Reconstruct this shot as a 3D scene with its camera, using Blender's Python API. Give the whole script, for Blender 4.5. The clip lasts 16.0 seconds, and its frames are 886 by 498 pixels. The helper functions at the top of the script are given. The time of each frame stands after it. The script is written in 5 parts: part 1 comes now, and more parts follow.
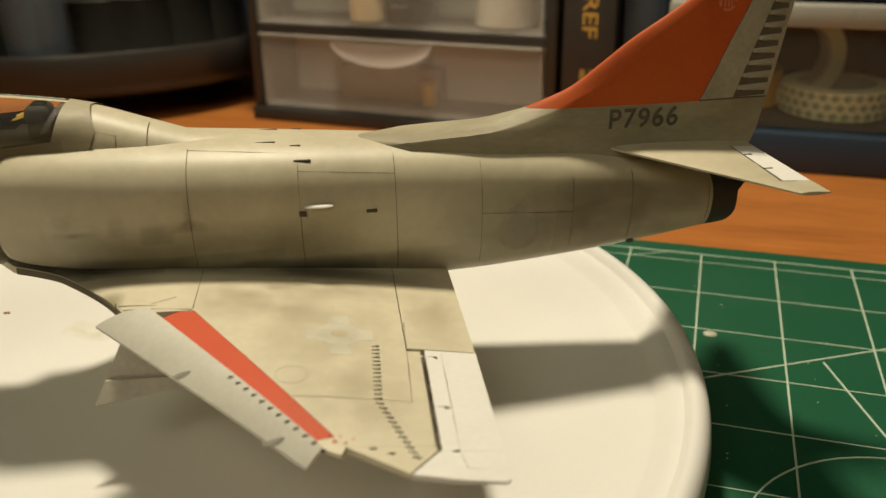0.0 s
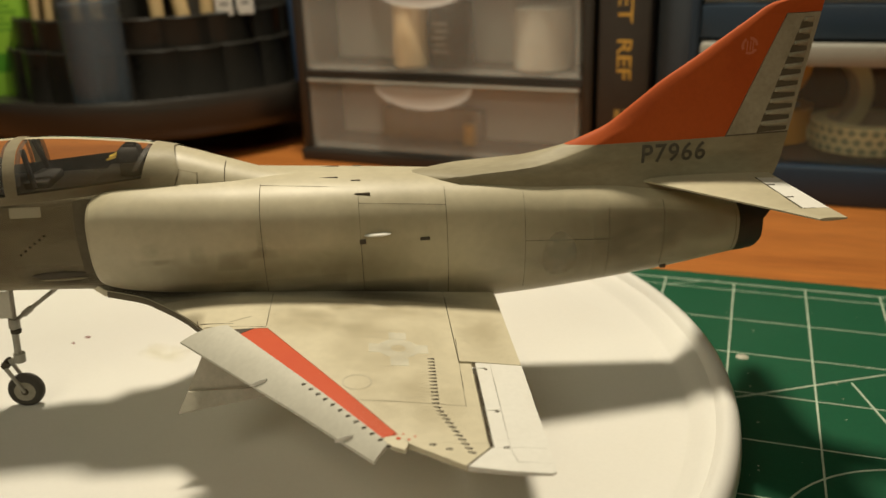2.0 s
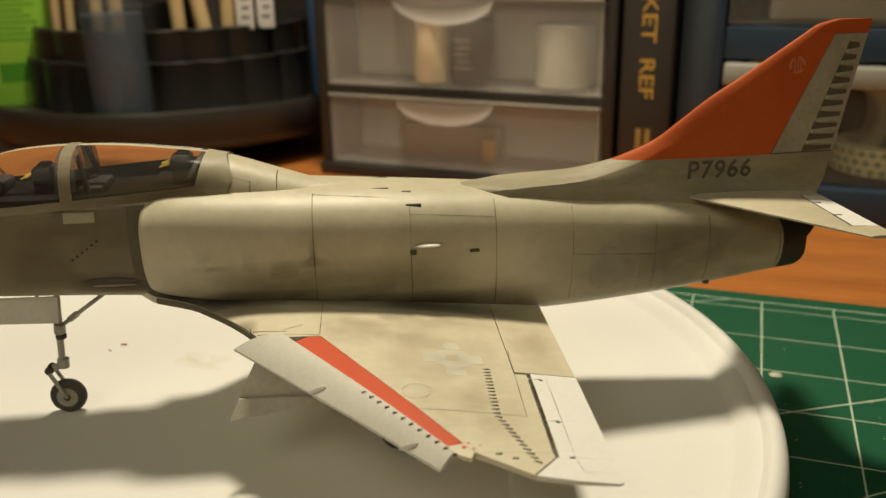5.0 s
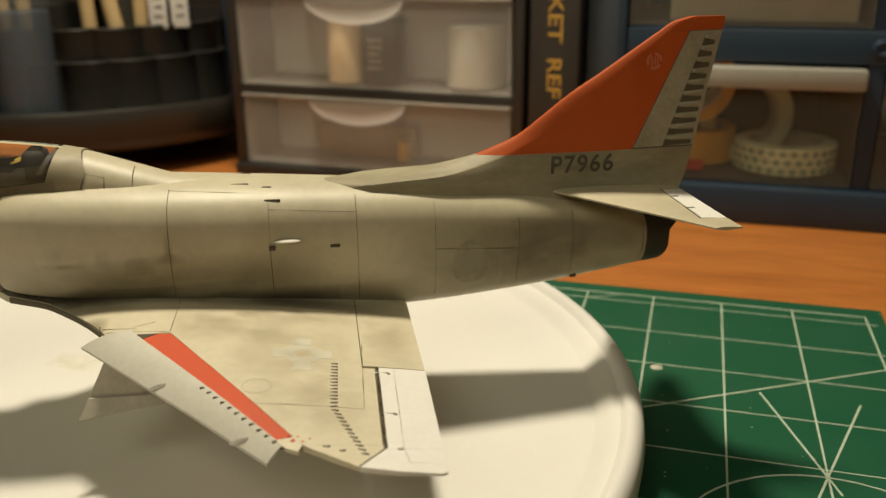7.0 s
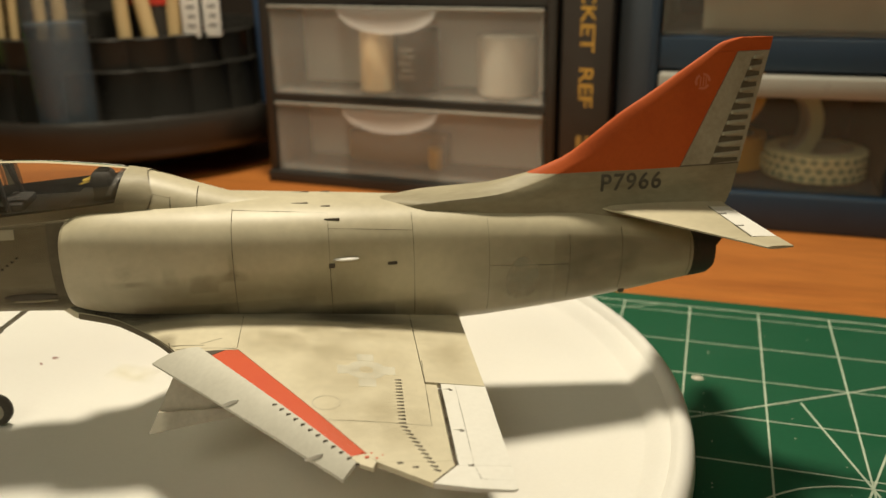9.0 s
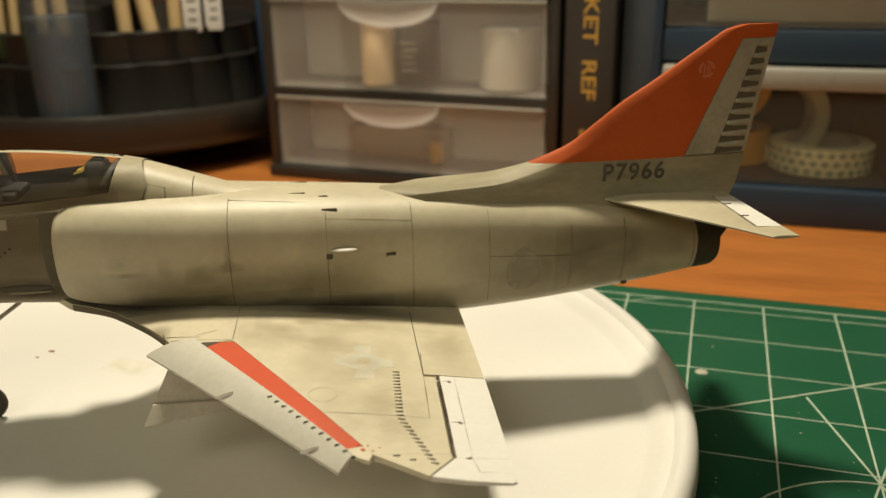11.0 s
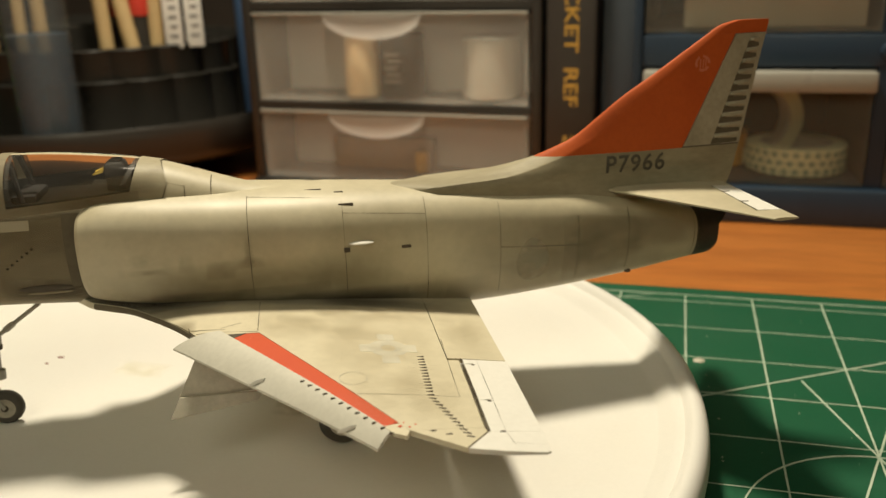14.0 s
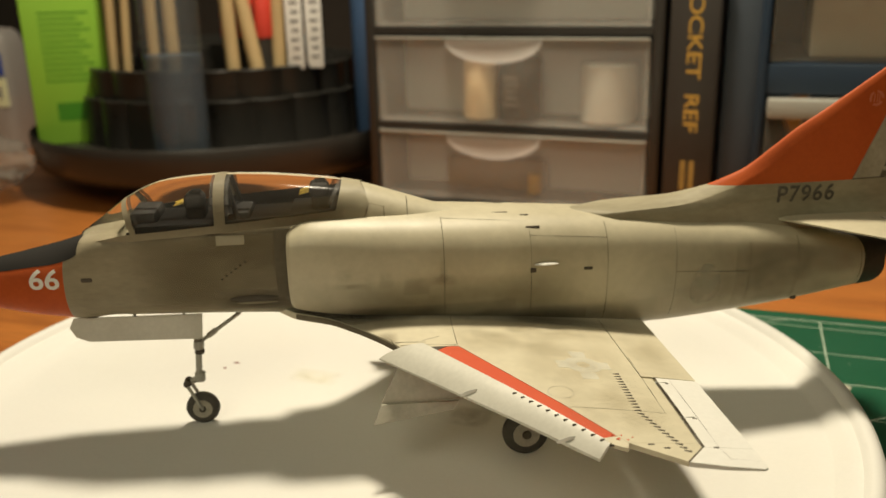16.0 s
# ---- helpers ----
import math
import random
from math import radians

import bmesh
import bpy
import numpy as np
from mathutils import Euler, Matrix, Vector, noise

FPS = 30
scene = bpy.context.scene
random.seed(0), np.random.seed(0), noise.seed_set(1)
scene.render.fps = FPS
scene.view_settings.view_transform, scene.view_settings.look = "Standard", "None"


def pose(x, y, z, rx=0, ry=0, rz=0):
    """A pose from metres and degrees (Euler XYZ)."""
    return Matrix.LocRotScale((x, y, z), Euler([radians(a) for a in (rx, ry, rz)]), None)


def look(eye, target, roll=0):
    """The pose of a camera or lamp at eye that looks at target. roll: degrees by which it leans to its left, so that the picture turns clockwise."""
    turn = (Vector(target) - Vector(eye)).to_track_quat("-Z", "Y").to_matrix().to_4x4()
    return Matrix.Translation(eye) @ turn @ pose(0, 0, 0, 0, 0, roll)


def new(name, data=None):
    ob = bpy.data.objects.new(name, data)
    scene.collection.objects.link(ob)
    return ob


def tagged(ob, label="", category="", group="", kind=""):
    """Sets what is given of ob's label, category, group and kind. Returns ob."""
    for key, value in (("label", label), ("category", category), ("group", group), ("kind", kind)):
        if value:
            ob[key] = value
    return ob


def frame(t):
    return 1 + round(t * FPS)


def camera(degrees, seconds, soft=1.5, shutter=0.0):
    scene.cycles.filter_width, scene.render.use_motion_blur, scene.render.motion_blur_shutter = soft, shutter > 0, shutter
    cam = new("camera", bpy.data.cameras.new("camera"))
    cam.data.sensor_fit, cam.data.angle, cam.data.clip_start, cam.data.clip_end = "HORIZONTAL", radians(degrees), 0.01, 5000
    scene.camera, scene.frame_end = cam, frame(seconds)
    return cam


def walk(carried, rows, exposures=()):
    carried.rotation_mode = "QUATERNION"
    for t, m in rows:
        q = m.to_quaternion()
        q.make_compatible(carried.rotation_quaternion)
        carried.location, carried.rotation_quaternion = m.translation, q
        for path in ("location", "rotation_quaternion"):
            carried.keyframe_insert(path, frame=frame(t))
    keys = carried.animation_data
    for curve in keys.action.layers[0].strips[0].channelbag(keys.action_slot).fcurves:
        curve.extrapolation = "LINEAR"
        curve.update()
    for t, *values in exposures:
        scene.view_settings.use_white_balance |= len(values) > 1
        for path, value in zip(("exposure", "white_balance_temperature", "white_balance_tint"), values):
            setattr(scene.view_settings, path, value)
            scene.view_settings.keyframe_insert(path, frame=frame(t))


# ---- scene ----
cam = camera(53.75, 16.0, soft=1.4)
ROWS = [
    (0.0, -0.0045, -0.3012, 0.1332, 16.79, -23.83, 0.82),
    (0.5, 0.0005, -0.3132, 0.1420, 19.96, -21.97, 2.57),
    (1.0, -0.0012, -0.3162, 0.1394, 19.66, -21.74, 2.06),
    (1.5, -0.0029, -0.3173, 0.1372, 18.50, -21.40, 2.31),
    (2.0, -0.0015, -0.3199, 0.1371, 18.88, -21.10, 1.99),
    (2.5, -0.0019, -0.3207, 0.1364, 19.25, -21.21, 1.90),
    (3.0, -0.0057, -0.3234, 0.1348, 18.99, -20.80, 1.17),
    (5.5, -0.0135, -0.3257, 0.1366, 18.88, -19.92, 1.02),
    (6.0, -0.0050, -0.3235, 0.1324, 17.90, -20.35, 0.82),
    (6.5, 0.0066, -0.3215, 0.1351, 16.78, -19.91, 1.24),
    (7.0, 0.0087, -0.3196, 0.1343, 15.97, -19.76, 0.50),
    (7.5, 0.0054, -0.3260, 0.1403, 16.87, -19.45, 1.05),
    (8.0, 0.0019, -0.3261, 0.1405, 16.60, -19.39, 1.06),
    (8.5, 0.0016, -0.3252, 0.1411, 16.50, -19.76, 1.14),
    (9.0, -0.0001, -0.3261, 0.1407, 16.77, -19.84, 0.84),
    (11.5, 0.0003, -0.3228, 0.1376, 17.14, -20.12, 0.94),
    (12.0, -0.0019, -0.3236, 0.1366, 17.47, -20.26, 0.70),
    (12.5, -0.0091, -0.3320, 0.1335, 15.59, -19.36, 1.39),
    (13.0, -0.0087, -0.3327, 0.1345, 15.39, -18.99, 1.24),
    (13.5, -0.0065, -0.3313, 0.1346, 15.06, -19.12, 1.40),
    (14.0, -0.0088, -0.3346, 0.1335, 14.53, -18.73, 1.58),
    (14.5, -0.0125, -0.3399, 0.1345, 14.72, -18.19, 1.86),
    (15.0, -0.0191, -0.3434, 0.1348, 15.71, -18.07, 1.85),
    (15.5, -0.0261, -0.3484, 0.1359, 16.94, -17.70, 1.33),
    (16.0, -0.0373, -0.3547, 0.1390, 18.56, -17.51, 1.29),
]
walk(cam, [(t, pose(x, y, z, 90 + pitch, roll, yaw)) for t, x, y, z, yaw, pitch, roll in ROWS],
     exposures=[(0.0, -0.15), (6.5, -0.15), (7.5, -0.04), (8.5, 0.0), (12.0, 0.02), (14.0, 0.07), (16.0, 0.07)])
cam.data.dof.use_dof = True
cam.data.dof.focus_distance = 0.203
cam.data.dof.aperture_fstop = 17.0

# ---- light: one warm desk lamp above and behind the model, an added room fill ----
world = bpy.data.worlds.new("room_air")
scene.world = world
world.use_nodes = True
world.node_tree.nodes["Background"].inputs[0].default_value = (1.0, 0.78, 0.52, 1)
world.node_tree.nodes["Background"].inputs[1].default_value = 0.05
lamp_data = bpy.data.lights.new("desk_lamp_bulb", "AREA")
lamp_data.shape, lamp_data.size = "DISK", 0.076
lamp_data.energy, lamp_data.color = 4.65, (1.0, 0.885, 0.665)
lamp = new("desk_lamp_bulb", lamp_data)
lamp.matrix_world = look((-0.168, 0.030, 0.617), (-0.10, -0.05, 0.0))
# unseen area lamp added as fill from the camera side, below the ceiling
room_data = bpy.data.lights.new("room_ceiling_bulb", "AREA")
room_data.shape, room_data.size = "DISK", 0.9
room_data.energy, room_data.color = 5.7, (1.0, 0.93, 0.66)
room = new("room_ceiling_bulb", room_data)
room.matrix_world = look((-0.15, -1.30, 1.15), (-0.05, -0.1, 0.05))


# ---- materials ----
def paint(name, color, rough=0.5, metal=0.0, dirt=None, amount=0.25, scale=60.0, grain=0.0, gscale=900.0, bump=0.0,
          stretch=(1, 1, 1), coat=0.0, spec=0.5):
    """Painted or plastic surface: a base colour, broad stains and fine grain, a little relief."""
    m = bpy.data.materials.new(name)
    m.use_nodes = True
    n, l = m.node_tree.nodes, m.node_tree.links
    b = n["Principled BSDF"]
    b.inputs["Roughness"].default_value, b.inputs["Metallic"].default_value = rough, metal
    b.inputs["Coat Weight"].default_value, b.inputs["Specular IOR Level"].default_value = coat, spec
    b.inputs["Coat Roughness"].default_value = rough
    tc, mp = n.new("ShaderNodeTexCoord"), n.new("ShaderNodeMapping")
    mp.inputs["Scale"].default_value = stretch
    l.new(tc.outputs["Object"], mp.inputs["Vector"])
    big = n.new("ShaderNodeTexNoise")
    big.inputs["Scale"].default_value, big.inputs["Detail"].default_value, big.inputs["Roughness"].default_value = scale, 6, 0.65
    l.new(mp.outputs[0], big.inputs["Vector"])
    ramp = n.new("ShaderNodeMapRange")
    ramp.inputs["From Min"].default_value, ramp.inputs["From Max"].default_value = 0.45, 0.75
    ramp.inputs["To Max"].default_value = amount
    l.new(big.outputs[0], ramp.inputs["Value"])
    mix = n.new("ShaderNodeMix")
    mix.data_type = "RGBA"
    mix.inputs[6].default_value = (*color, 1)
    mix.inputs[7].default_value = (*(dirt or [c * 0.45 for c in color]), 1)
    l.new(ramp.outputs[0], mix.inputs[0])
    fine = n.new("ShaderNodeTexNoise")
    fine.inputs["Scale"].default_value, fine.inputs["Detail"].default_value = gscale, 4
    l.new(mp.outputs[0], fine.inputs["Vector"])
    shade = n.new("ShaderNodeMapRange")
    shade.inputs["From Min"].default_value, shade.inputs["From Max"].default_value = 0.3, 0.7
    shade.inputs["To Min"].default_value, shade.inputs["To Max"].default_value = 1 - grain, 1 + grain * 0.5
    l.new(fine.outputs[0], shade.inputs["Value"])
    mul = n.new("ShaderNodeMix")
    mul.data_type, mul.blend_type = "RGBA", "MULTIPLY"
    mul.inputs[0].default_value = 1.0
    l.new(mix.outputs[2], mul.inputs[6])
    l.new(shade.outputs[0], mul.inputs[7])
    l.new(mul.outputs[2], b.inputs["Base Color"])
    rr = n.new("ShaderNodeMapRange")
    rr.inputs["To Min"].default_value, rr.inputs["To Max"].default_value = max(rough - 0.08, 0.03), min(rough + 0.12, 1)
    l.new(big.outputs[0], rr.inputs["Value"])
    l.new(rr.outputs[0], b.inputs["Roughness"])
    if bump:
        bp = n.new("ShaderNodeBump")
        bp.inputs["Strength"].default_value, bp.inputs["Distance"].default_value = bump, 0.0004
        l.new(fine.outputs[0], bp.inputs["Height"])
        l.new(bp.outputs[0], b.inputs["Normal"])
    return m


def clear(name, color, rough, weight, ior=1.45):
    """See-through plastic or glass; weight: how much passes."""
    m = paint(name, color, rough, amount=0.1, scale=30)
    b = m.node_tree.nodes["Principled BSDF"]
    b.inputs["Transmission Weight"].default_value, b.inputs["IOR"].default_value = weight, ior
    return m


def film(name, color, rough, see, spec=0.5):
    """A thin pane: mostly see-through, the rest glossy plastic."""
    m = paint(name, color, rough, amount=0.15, scale=40, spec=spec)
    n, l = m.node_tree.nodes, m.node_tree.links
    t, x = n.new("ShaderNodeBsdfTransparent"), n.new("ShaderNodeMixShader")
    x.inputs[0].default_value = see
    l.new(n["Principled BSDF"].outputs[0], x.inputs[1])
    l.new(t.outputs[0], x.inputs[2])
    l.new(x.outputs[0], n["Material Output"].inputs[0])
    return m


def milky(name, color, see, through_light=0.5):
    """Frosted plastic: part see-through, part matt, part glowing with the light behind it."""
    m = film(name, color, 0.4, see)
    n, l = m.node_tree.nodes, m.node_tree.links
    t, x = n.new("ShaderNodeBsdfTranslucent"), n.new("ShaderNodeMixShader")
    t.inputs[0].default_value = (*color, 1)
    x.inputs[0].default_value = through_light
    l.new(n["Principled BSDF"].outputs[0], x.inputs[1])
    l.new(t.outputs[0], x.inputs[2])
    l.new(x.outputs[0], n["Mix Shader"].inputs[1])
    return m


CREAM = paint("worn_cream_grey_paint", (0.53, 0.48, 0.340), 0.46, coat=0.15, dirt=(0.28, 0.24, 0.145), amount=0.5, scale=28, grain=0.06, gscale=420, bump=0.05)
CREAMW = paint("cream_wing_paint", (0.62, 0.565, 0.415), 0.45, dirt=(0.44, 0.385, 0.255), amount=0.32, scale=60, grain=0.05, gscale=420, bump=0.05)
BELLY = paint("cream_grey_paint_clean", (0.58, 0.55, 0.47), 0.45, dirt=(0.30, 0.27, 0.20), amount=0.3, scale=70, grain=0.05)
WHITE = paint("white_model_paint", (0.80, 0.79, 0.74), 0.4, dirt=(0.6, 0.57, 0.5), amount=0.25, scale=90, grain=0.03)
SLAT = paint("grey_slat_paint", (0.60, 0.585, 0.51), 0.4, dirt=(0.42, 0.40, 0.33), amount=0.3, scale=90, grain=0.05)
ORANGE = paint("orange_red_paint", (0.48, 0.094, 0.021), 0.55, spec=0.15, dirt=(0.34, 0.052, 0.013), amount=0.5, scale=70, grain=0.05)
RED = paint("bright_red_paint", (0.57, 0.090, 0.034), 0.5, spec=0.25, dirt=(0.5, 0.05, 0.03), amount=0.25, scale=90)
BLACK = paint("matt_black_paint", (0.026, 0.024, 0.022), 0.75, amount=0.2, spec=0.2)
LINE = paint("dark_panel_wash", (0.085, 0.07, 0.05), 0.8, amount=0.2, scale=300)
FAINT = film("faded_white_decal", (0.88, 0.87, 0.76), 0.5, 0.42, 0.2)
FAINTSIDE = film("faded_side_decal", (0.46, 0.425, 0.31), 0.5, 0.5, 0.2)
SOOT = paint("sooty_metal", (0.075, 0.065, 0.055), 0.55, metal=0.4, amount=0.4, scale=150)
STEEL = paint("grey_gear_paint", (0.42, 0.40, 0.34), 0.4, amount=0.4, scale=300, grain=0.1)
RUBBER = paint("dark_rubber", (0.085, 0.075, 0.060), 0.7, amount=0.3, scale=200, grain=0.1)
HUB = paint("dull_metal_hub", (0.46, 0.42, 0.34), 0.45, metal=0.1, amount=0.5, scale=400)
YELLOW = paint("yellow_black_loop", (0.75, 0.50, 0.06), 0.5, amount=0.2, scale=400)
TUB = paint("dark_cockpit_grey", (0.009, 0.008, 0.007), 0.9, amount=0.3, scale=300, spec=0.1)
CANOPY = film("clear_canopy_plastic", (0.40, 0.36, 0.30), 0.10, 0.93)
bend = CANOPY.node_tree.nodes.new("ShaderNodeBsdfRefraction")
bend.inputs["IOR"].default_value, bend.inputs["Roughness"].default_value = 1.028, 0.0
CANOPY.node_tree.links.new(bend.outputs[0], CANOPY.node_tree.nodes["Mix Shader"].inputs[2])
PLATE = paint("white_gloss_plastic", (0.80, 0.79, 0.75), 0.32, dirt=(0.74, 0.71, 0.63), amount=0.3, scale=14, grain=0.015)
STAIN_R = paint("dried_red_paint_spot", (0.22, 0.06, 0.05), 0.5)
SMUDGE = film("brown_smear", (0.34, 0.27, 0.18), 0.5, 0.5, 0.2)
STAIN_Y = film("pale_yellow_stain", (0.80, 0.74, 0.50), 0.35, 0.5, 0.2)
MAT = paint("green_cutting_mat", (0.006, 0.096, 0.042), 0.55, dirt=(0.020, 0.115, 0.062), amount=0.35, scale=22, grain=0.10, gscale=1500, bump=0.12)
MATLINE = paint("pale_grid_print", (0.52, 0.60, 0.48), 0.6, dirt=(0.3, 0.42, 0.3), amount=0.4, scale=120)
GLUE = paint("dried_glue", (0.55, 0.52, 0.42), 0.3)
BLACKPL = paint("black_plastic", (0.036, 0.033, 0.029), 0.36, amount=0.2, scale=30, grain=0.08)
FROST = milky("frosted_drawer_plastic", (0.86, 0.835, 0.77), 0.848, 0.10)
FROST2 = milky("pale_drawer_backdrop", (0.70, 0.67, 0.60), 0.12, 0.2)
INKBLACK = paint("glossy_black_plastic", (0.034, 0.032, 0.028), 0.28, amount=0.2, scale=30, grain=0.08, spec=0.2)
SCOOP = milky("milky_scoop_plastic", (0.80, 0.80, 0.78), 0.32, 0.5)
LIP = paint("pale_drawer_lip", (0.36, 0.35, 0.31), 0.28, amount=0.15)
NAVY = paint("navy_blue_plastic", (0.018, 0.036, 0.064), 0.38, amount=0.3, scale=25)
PANE = film("clear_drawer_plastic", (0.44, 0.42, 0.36), 0.2, 0.90)
COVER = paint("black_book_cover", (0.040, 0.034, 0.029), 0.42, amount=0.4, scale=60, grain=0.15, gscale=1200, bump=0.1)
GOLD = paint("gold_print", (0.70, 0.42, 0.08), 0.4, metal=0.3, amount=0.3, scale=300)
PAGES = paint("book_pages", (0.6, 0.55, 0.42), 0.8, stretch=(1, 60, 1), amount=0.3)
SLATE = paint("slate_blue_cover", (0.052, 0.066, 0.085), 0.5, amount=0.4, scale=30)
BLUE = paint("blue_plastic", (0.055, 0.105, 0.21), 0.35, amount=0.2)
STICK = paint("pale_wood_stick", (0.52, 0.38, 0.19), 0.6, dirt=(0.35, 0.24, 0.11), amount=0.5, scale=40, stretch=(6, 6, 0.6), grain=0.1)
GREEN = paint("bright_green_card", (0.25, 0.50, 0.045), 0.4, dirt=(0.18, 0.42, 0.03), amount=0.25, scale=25)
DKGREEN = paint("dark_green_print", (0.05, 0.22, 0.01), 0.5)
LABELW = paint("white_label", (0.88, 0.87, 0.84), 0.5, dirt=(0.5, 0.5, 0.5), amount=0.2, scale=120)
PRINTR = paint("red_print", (0.60, 0.05, 0.03), 0.5)
PRINTB = paint("blue_print", (0.02, 0.06, 0.35), 0.5)
GREY = paint("grey_print", (0.25, 0.24, 0.23), 0.6)
GLASS = film("clear_jar_plastic", (0.20, 0.22, 0.23), 0.08, 0.9)
LIQUID = film("cloudy_blue_liquid", (0.075, 0.11, 0.15), 0.4, 0.5)
TAPE = paint("cream_masking_tape", (0.86, 0.86, 0.54), 0.6, amount=0.2, scale=60)
TAPEG = paint("sage_green_print", (0.34, 0.42, 0.29), 0.6)
TAPEY = paint("yellow_masking_tape", (0.66, 0.36, 0.06), 0.55, amount=0.3, scale=60)
BAG = film("crumpled_clear_bag", (0.34, 0.30, 0.26), 0.3, 0.62)
HAZE = film("hazy_bottle_plastic", (0.52, 0.49, 0.46), 0.4, 0.45)
# soot film that also paints in the shade under trunk and wing root
SOOT_SHADE = film("soot_and_shade", (0.06, 0.05, 0.038), 0.7, 0.5, 0.12)
# brown grime that also darkens the shaded flanks and sill
GRIME_SHADE = film("brown_grime_and_shade", (0.16, 0.125, 0.065), 0.6, 0.5, 0.12)
SPOT = film("small_brown_spot", (0.09, 0.068, 0.04), 0.6, 0.5, 0.12)
STAIN = film("faint_brown_stain", (0.30, 0.235, 0.12), 0.5, 0.5, 0.12)
WASH = film("thin_dark_wash", (0.085, 0.068, 0.045), 0.8, 0.48, 0.12)
EDGE = film("dark_pane_edge", (0.055, 0.05, 0.042), 0.5, 0.30, 0.2)
SHADEBROWN = paint("brown_soot_shade_paint", (0.14, 0.12, 0.08), 0.6, dirt=(0.08, 0.065, 0.045), amount=0.8, scale=80, grain=0.08, spec=0.2)
PALE = paint("faded_grey_rectangle", (0.37, 0.335, 0.24), 0.5, dirt=(0.31, 0.275, 0.19), amount=0.9, scale=300)
MARK = paint("faded_dark_stencil", (0.07, 0.062, 0.048), 0.6, dirt=(0.18, 0.16, 0.12), amount=0.6, scale=500)
# grimy cream with the shaded side of fin base and hood in its colour
SILL = paint("grimy_cream_with_shade", (0.38, 0.34, 0.235), 0.5, dirt=(0.18, 0.155, 0.095), amount=0.95, scale=40, stretch=(0.4, 1, 1), grain=0.08, spec=0.25)
# dull cream-grey, darkened to give the rudder its shaded side
RUDDER = paint("dull_shaded_cream_grey", (0.375, 0.345, 0.26), 0.55, dirt=(0.22, 0.195, 0.135), amount=0.7, scale=90, grain=0.1, spec=0.25)
SLOT = paint("slot_shade_paint", (0.125, 0.108, 0.078), 0.8, amount=0.4, scale=300, spec=0.1)
# cream copy with grime, darkened as shade for forward fuselage, sills and frames
SHADECREAM = paint("grimy_brown_with_shade", (0.31, 0.27, 0.185), 0.5, dirt=(0.165, 0.138, 0.085), amount=0.95, scale=40, stretch=(0.4, 1, 1), grain=0.08, spec=0.25)
DOORS = paint("pale_grey_door_paint", (0.47, 0.44, 0.36), 0.5, dirt=(0.29, 0.26, 0.19), amount=0.6, scale=90, grain=0.08)
TRAYBLACK = paint("dull_black_plastic", (0.036, 0.033, 0.029), 0.30, amount=0.3, scale=25, grain=0.1, spec=0.4)
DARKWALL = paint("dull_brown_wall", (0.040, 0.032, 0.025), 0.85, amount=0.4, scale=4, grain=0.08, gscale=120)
WALL = paint("beige_wall", (0.40, 0.36, 0.29), 0.8, amount=0.3, scale=4, grain=0.05, gscale=120)

def blotch(m, scale, dense, stretch):
    """Lets a film break up into a soft cloudy streak that thins out towards the edges of its patch."""
    n, l = m.node_tree.nodes, m.node_tree.links
    tc, mp, t, r = n.new("ShaderNodeTexCoord"), n.new("ShaderNodeMapping"), n.new("ShaderNodeTexNoise"), n.new("ShaderNodeMapRange")
    mp.inputs["Scale"].default_value = stretch
    t.inputs["Scale"].default_value, t.inputs["Detail"].default_value = scale, 5
    r.inputs["From Min"].default_value, r.inputs["From Max"].default_value = 0.30, 0.62
    l.new(tc.outputs["Object"], mp.inputs["Vector"])
    l.new(mp.outputs[0], t.inputs["Vector"])
    l.new(t.outputs[0], r.inputs["Value"])
    uv = n.new("ShaderNodeSeparateXYZ")
    l.new(tc.outputs["UV"], uv.inputs[0])
    cover = r.outputs[0]
    for k in (0, 1):
        # 4 u (1 - u): nothing at the edges, full in the middle
        a, c, d = n.new("ShaderNodeMath"), n.new("ShaderNodeMath"), n.new("ShaderNodeMath")
        a.operation, c.operation, d.operation = "SUBTRACT", "MULTIPLY", "MULTIPLY"
        a.inputs[0].default_value = 4.0
        l.new(uv.outputs[k], c.inputs[0])
        c.inputs[1].default_value = 4.0
        l.new(c.outputs[0], a.inputs[1])
        l.new(a.outputs[0], d.inputs[0])
        l.new(uv.outputs[k], d.inputs[1])
        e = n.new("ShaderNodeMath")
        e.operation = "MULTIPLY"
        l.new(cover, e.inputs[0])
        l.new(d.outputs[0], e.inputs[1])
        cover = e.outputs[0]
    f = n.new("ShaderNodeMapRange")
    f.inputs["To Min"].default_value, f.inputs["To Max"].default_value = 1.0, 1.0 - dense
    l.new(cover, f.inputs["Value"])
    l.new(f.outputs[0], n["Mix Shader"].inputs[0])


blotch(SOOT_SHADE, 60, 0.68, (0.4, 1, 1))
blotch(GRIME_SHADE, 45, 0.62, (0.5, 1, 1))
blotch(SPOT, 420, 0.22, (1, 1, 1))
blotch(STAIN, 130, 0.22, (1, 1, 1))
blotch(STAIN_Y, 160, 0.42, (1, 1, 1))
blotch(SMUDGE, 220, 0.40, (1, 1, 1))


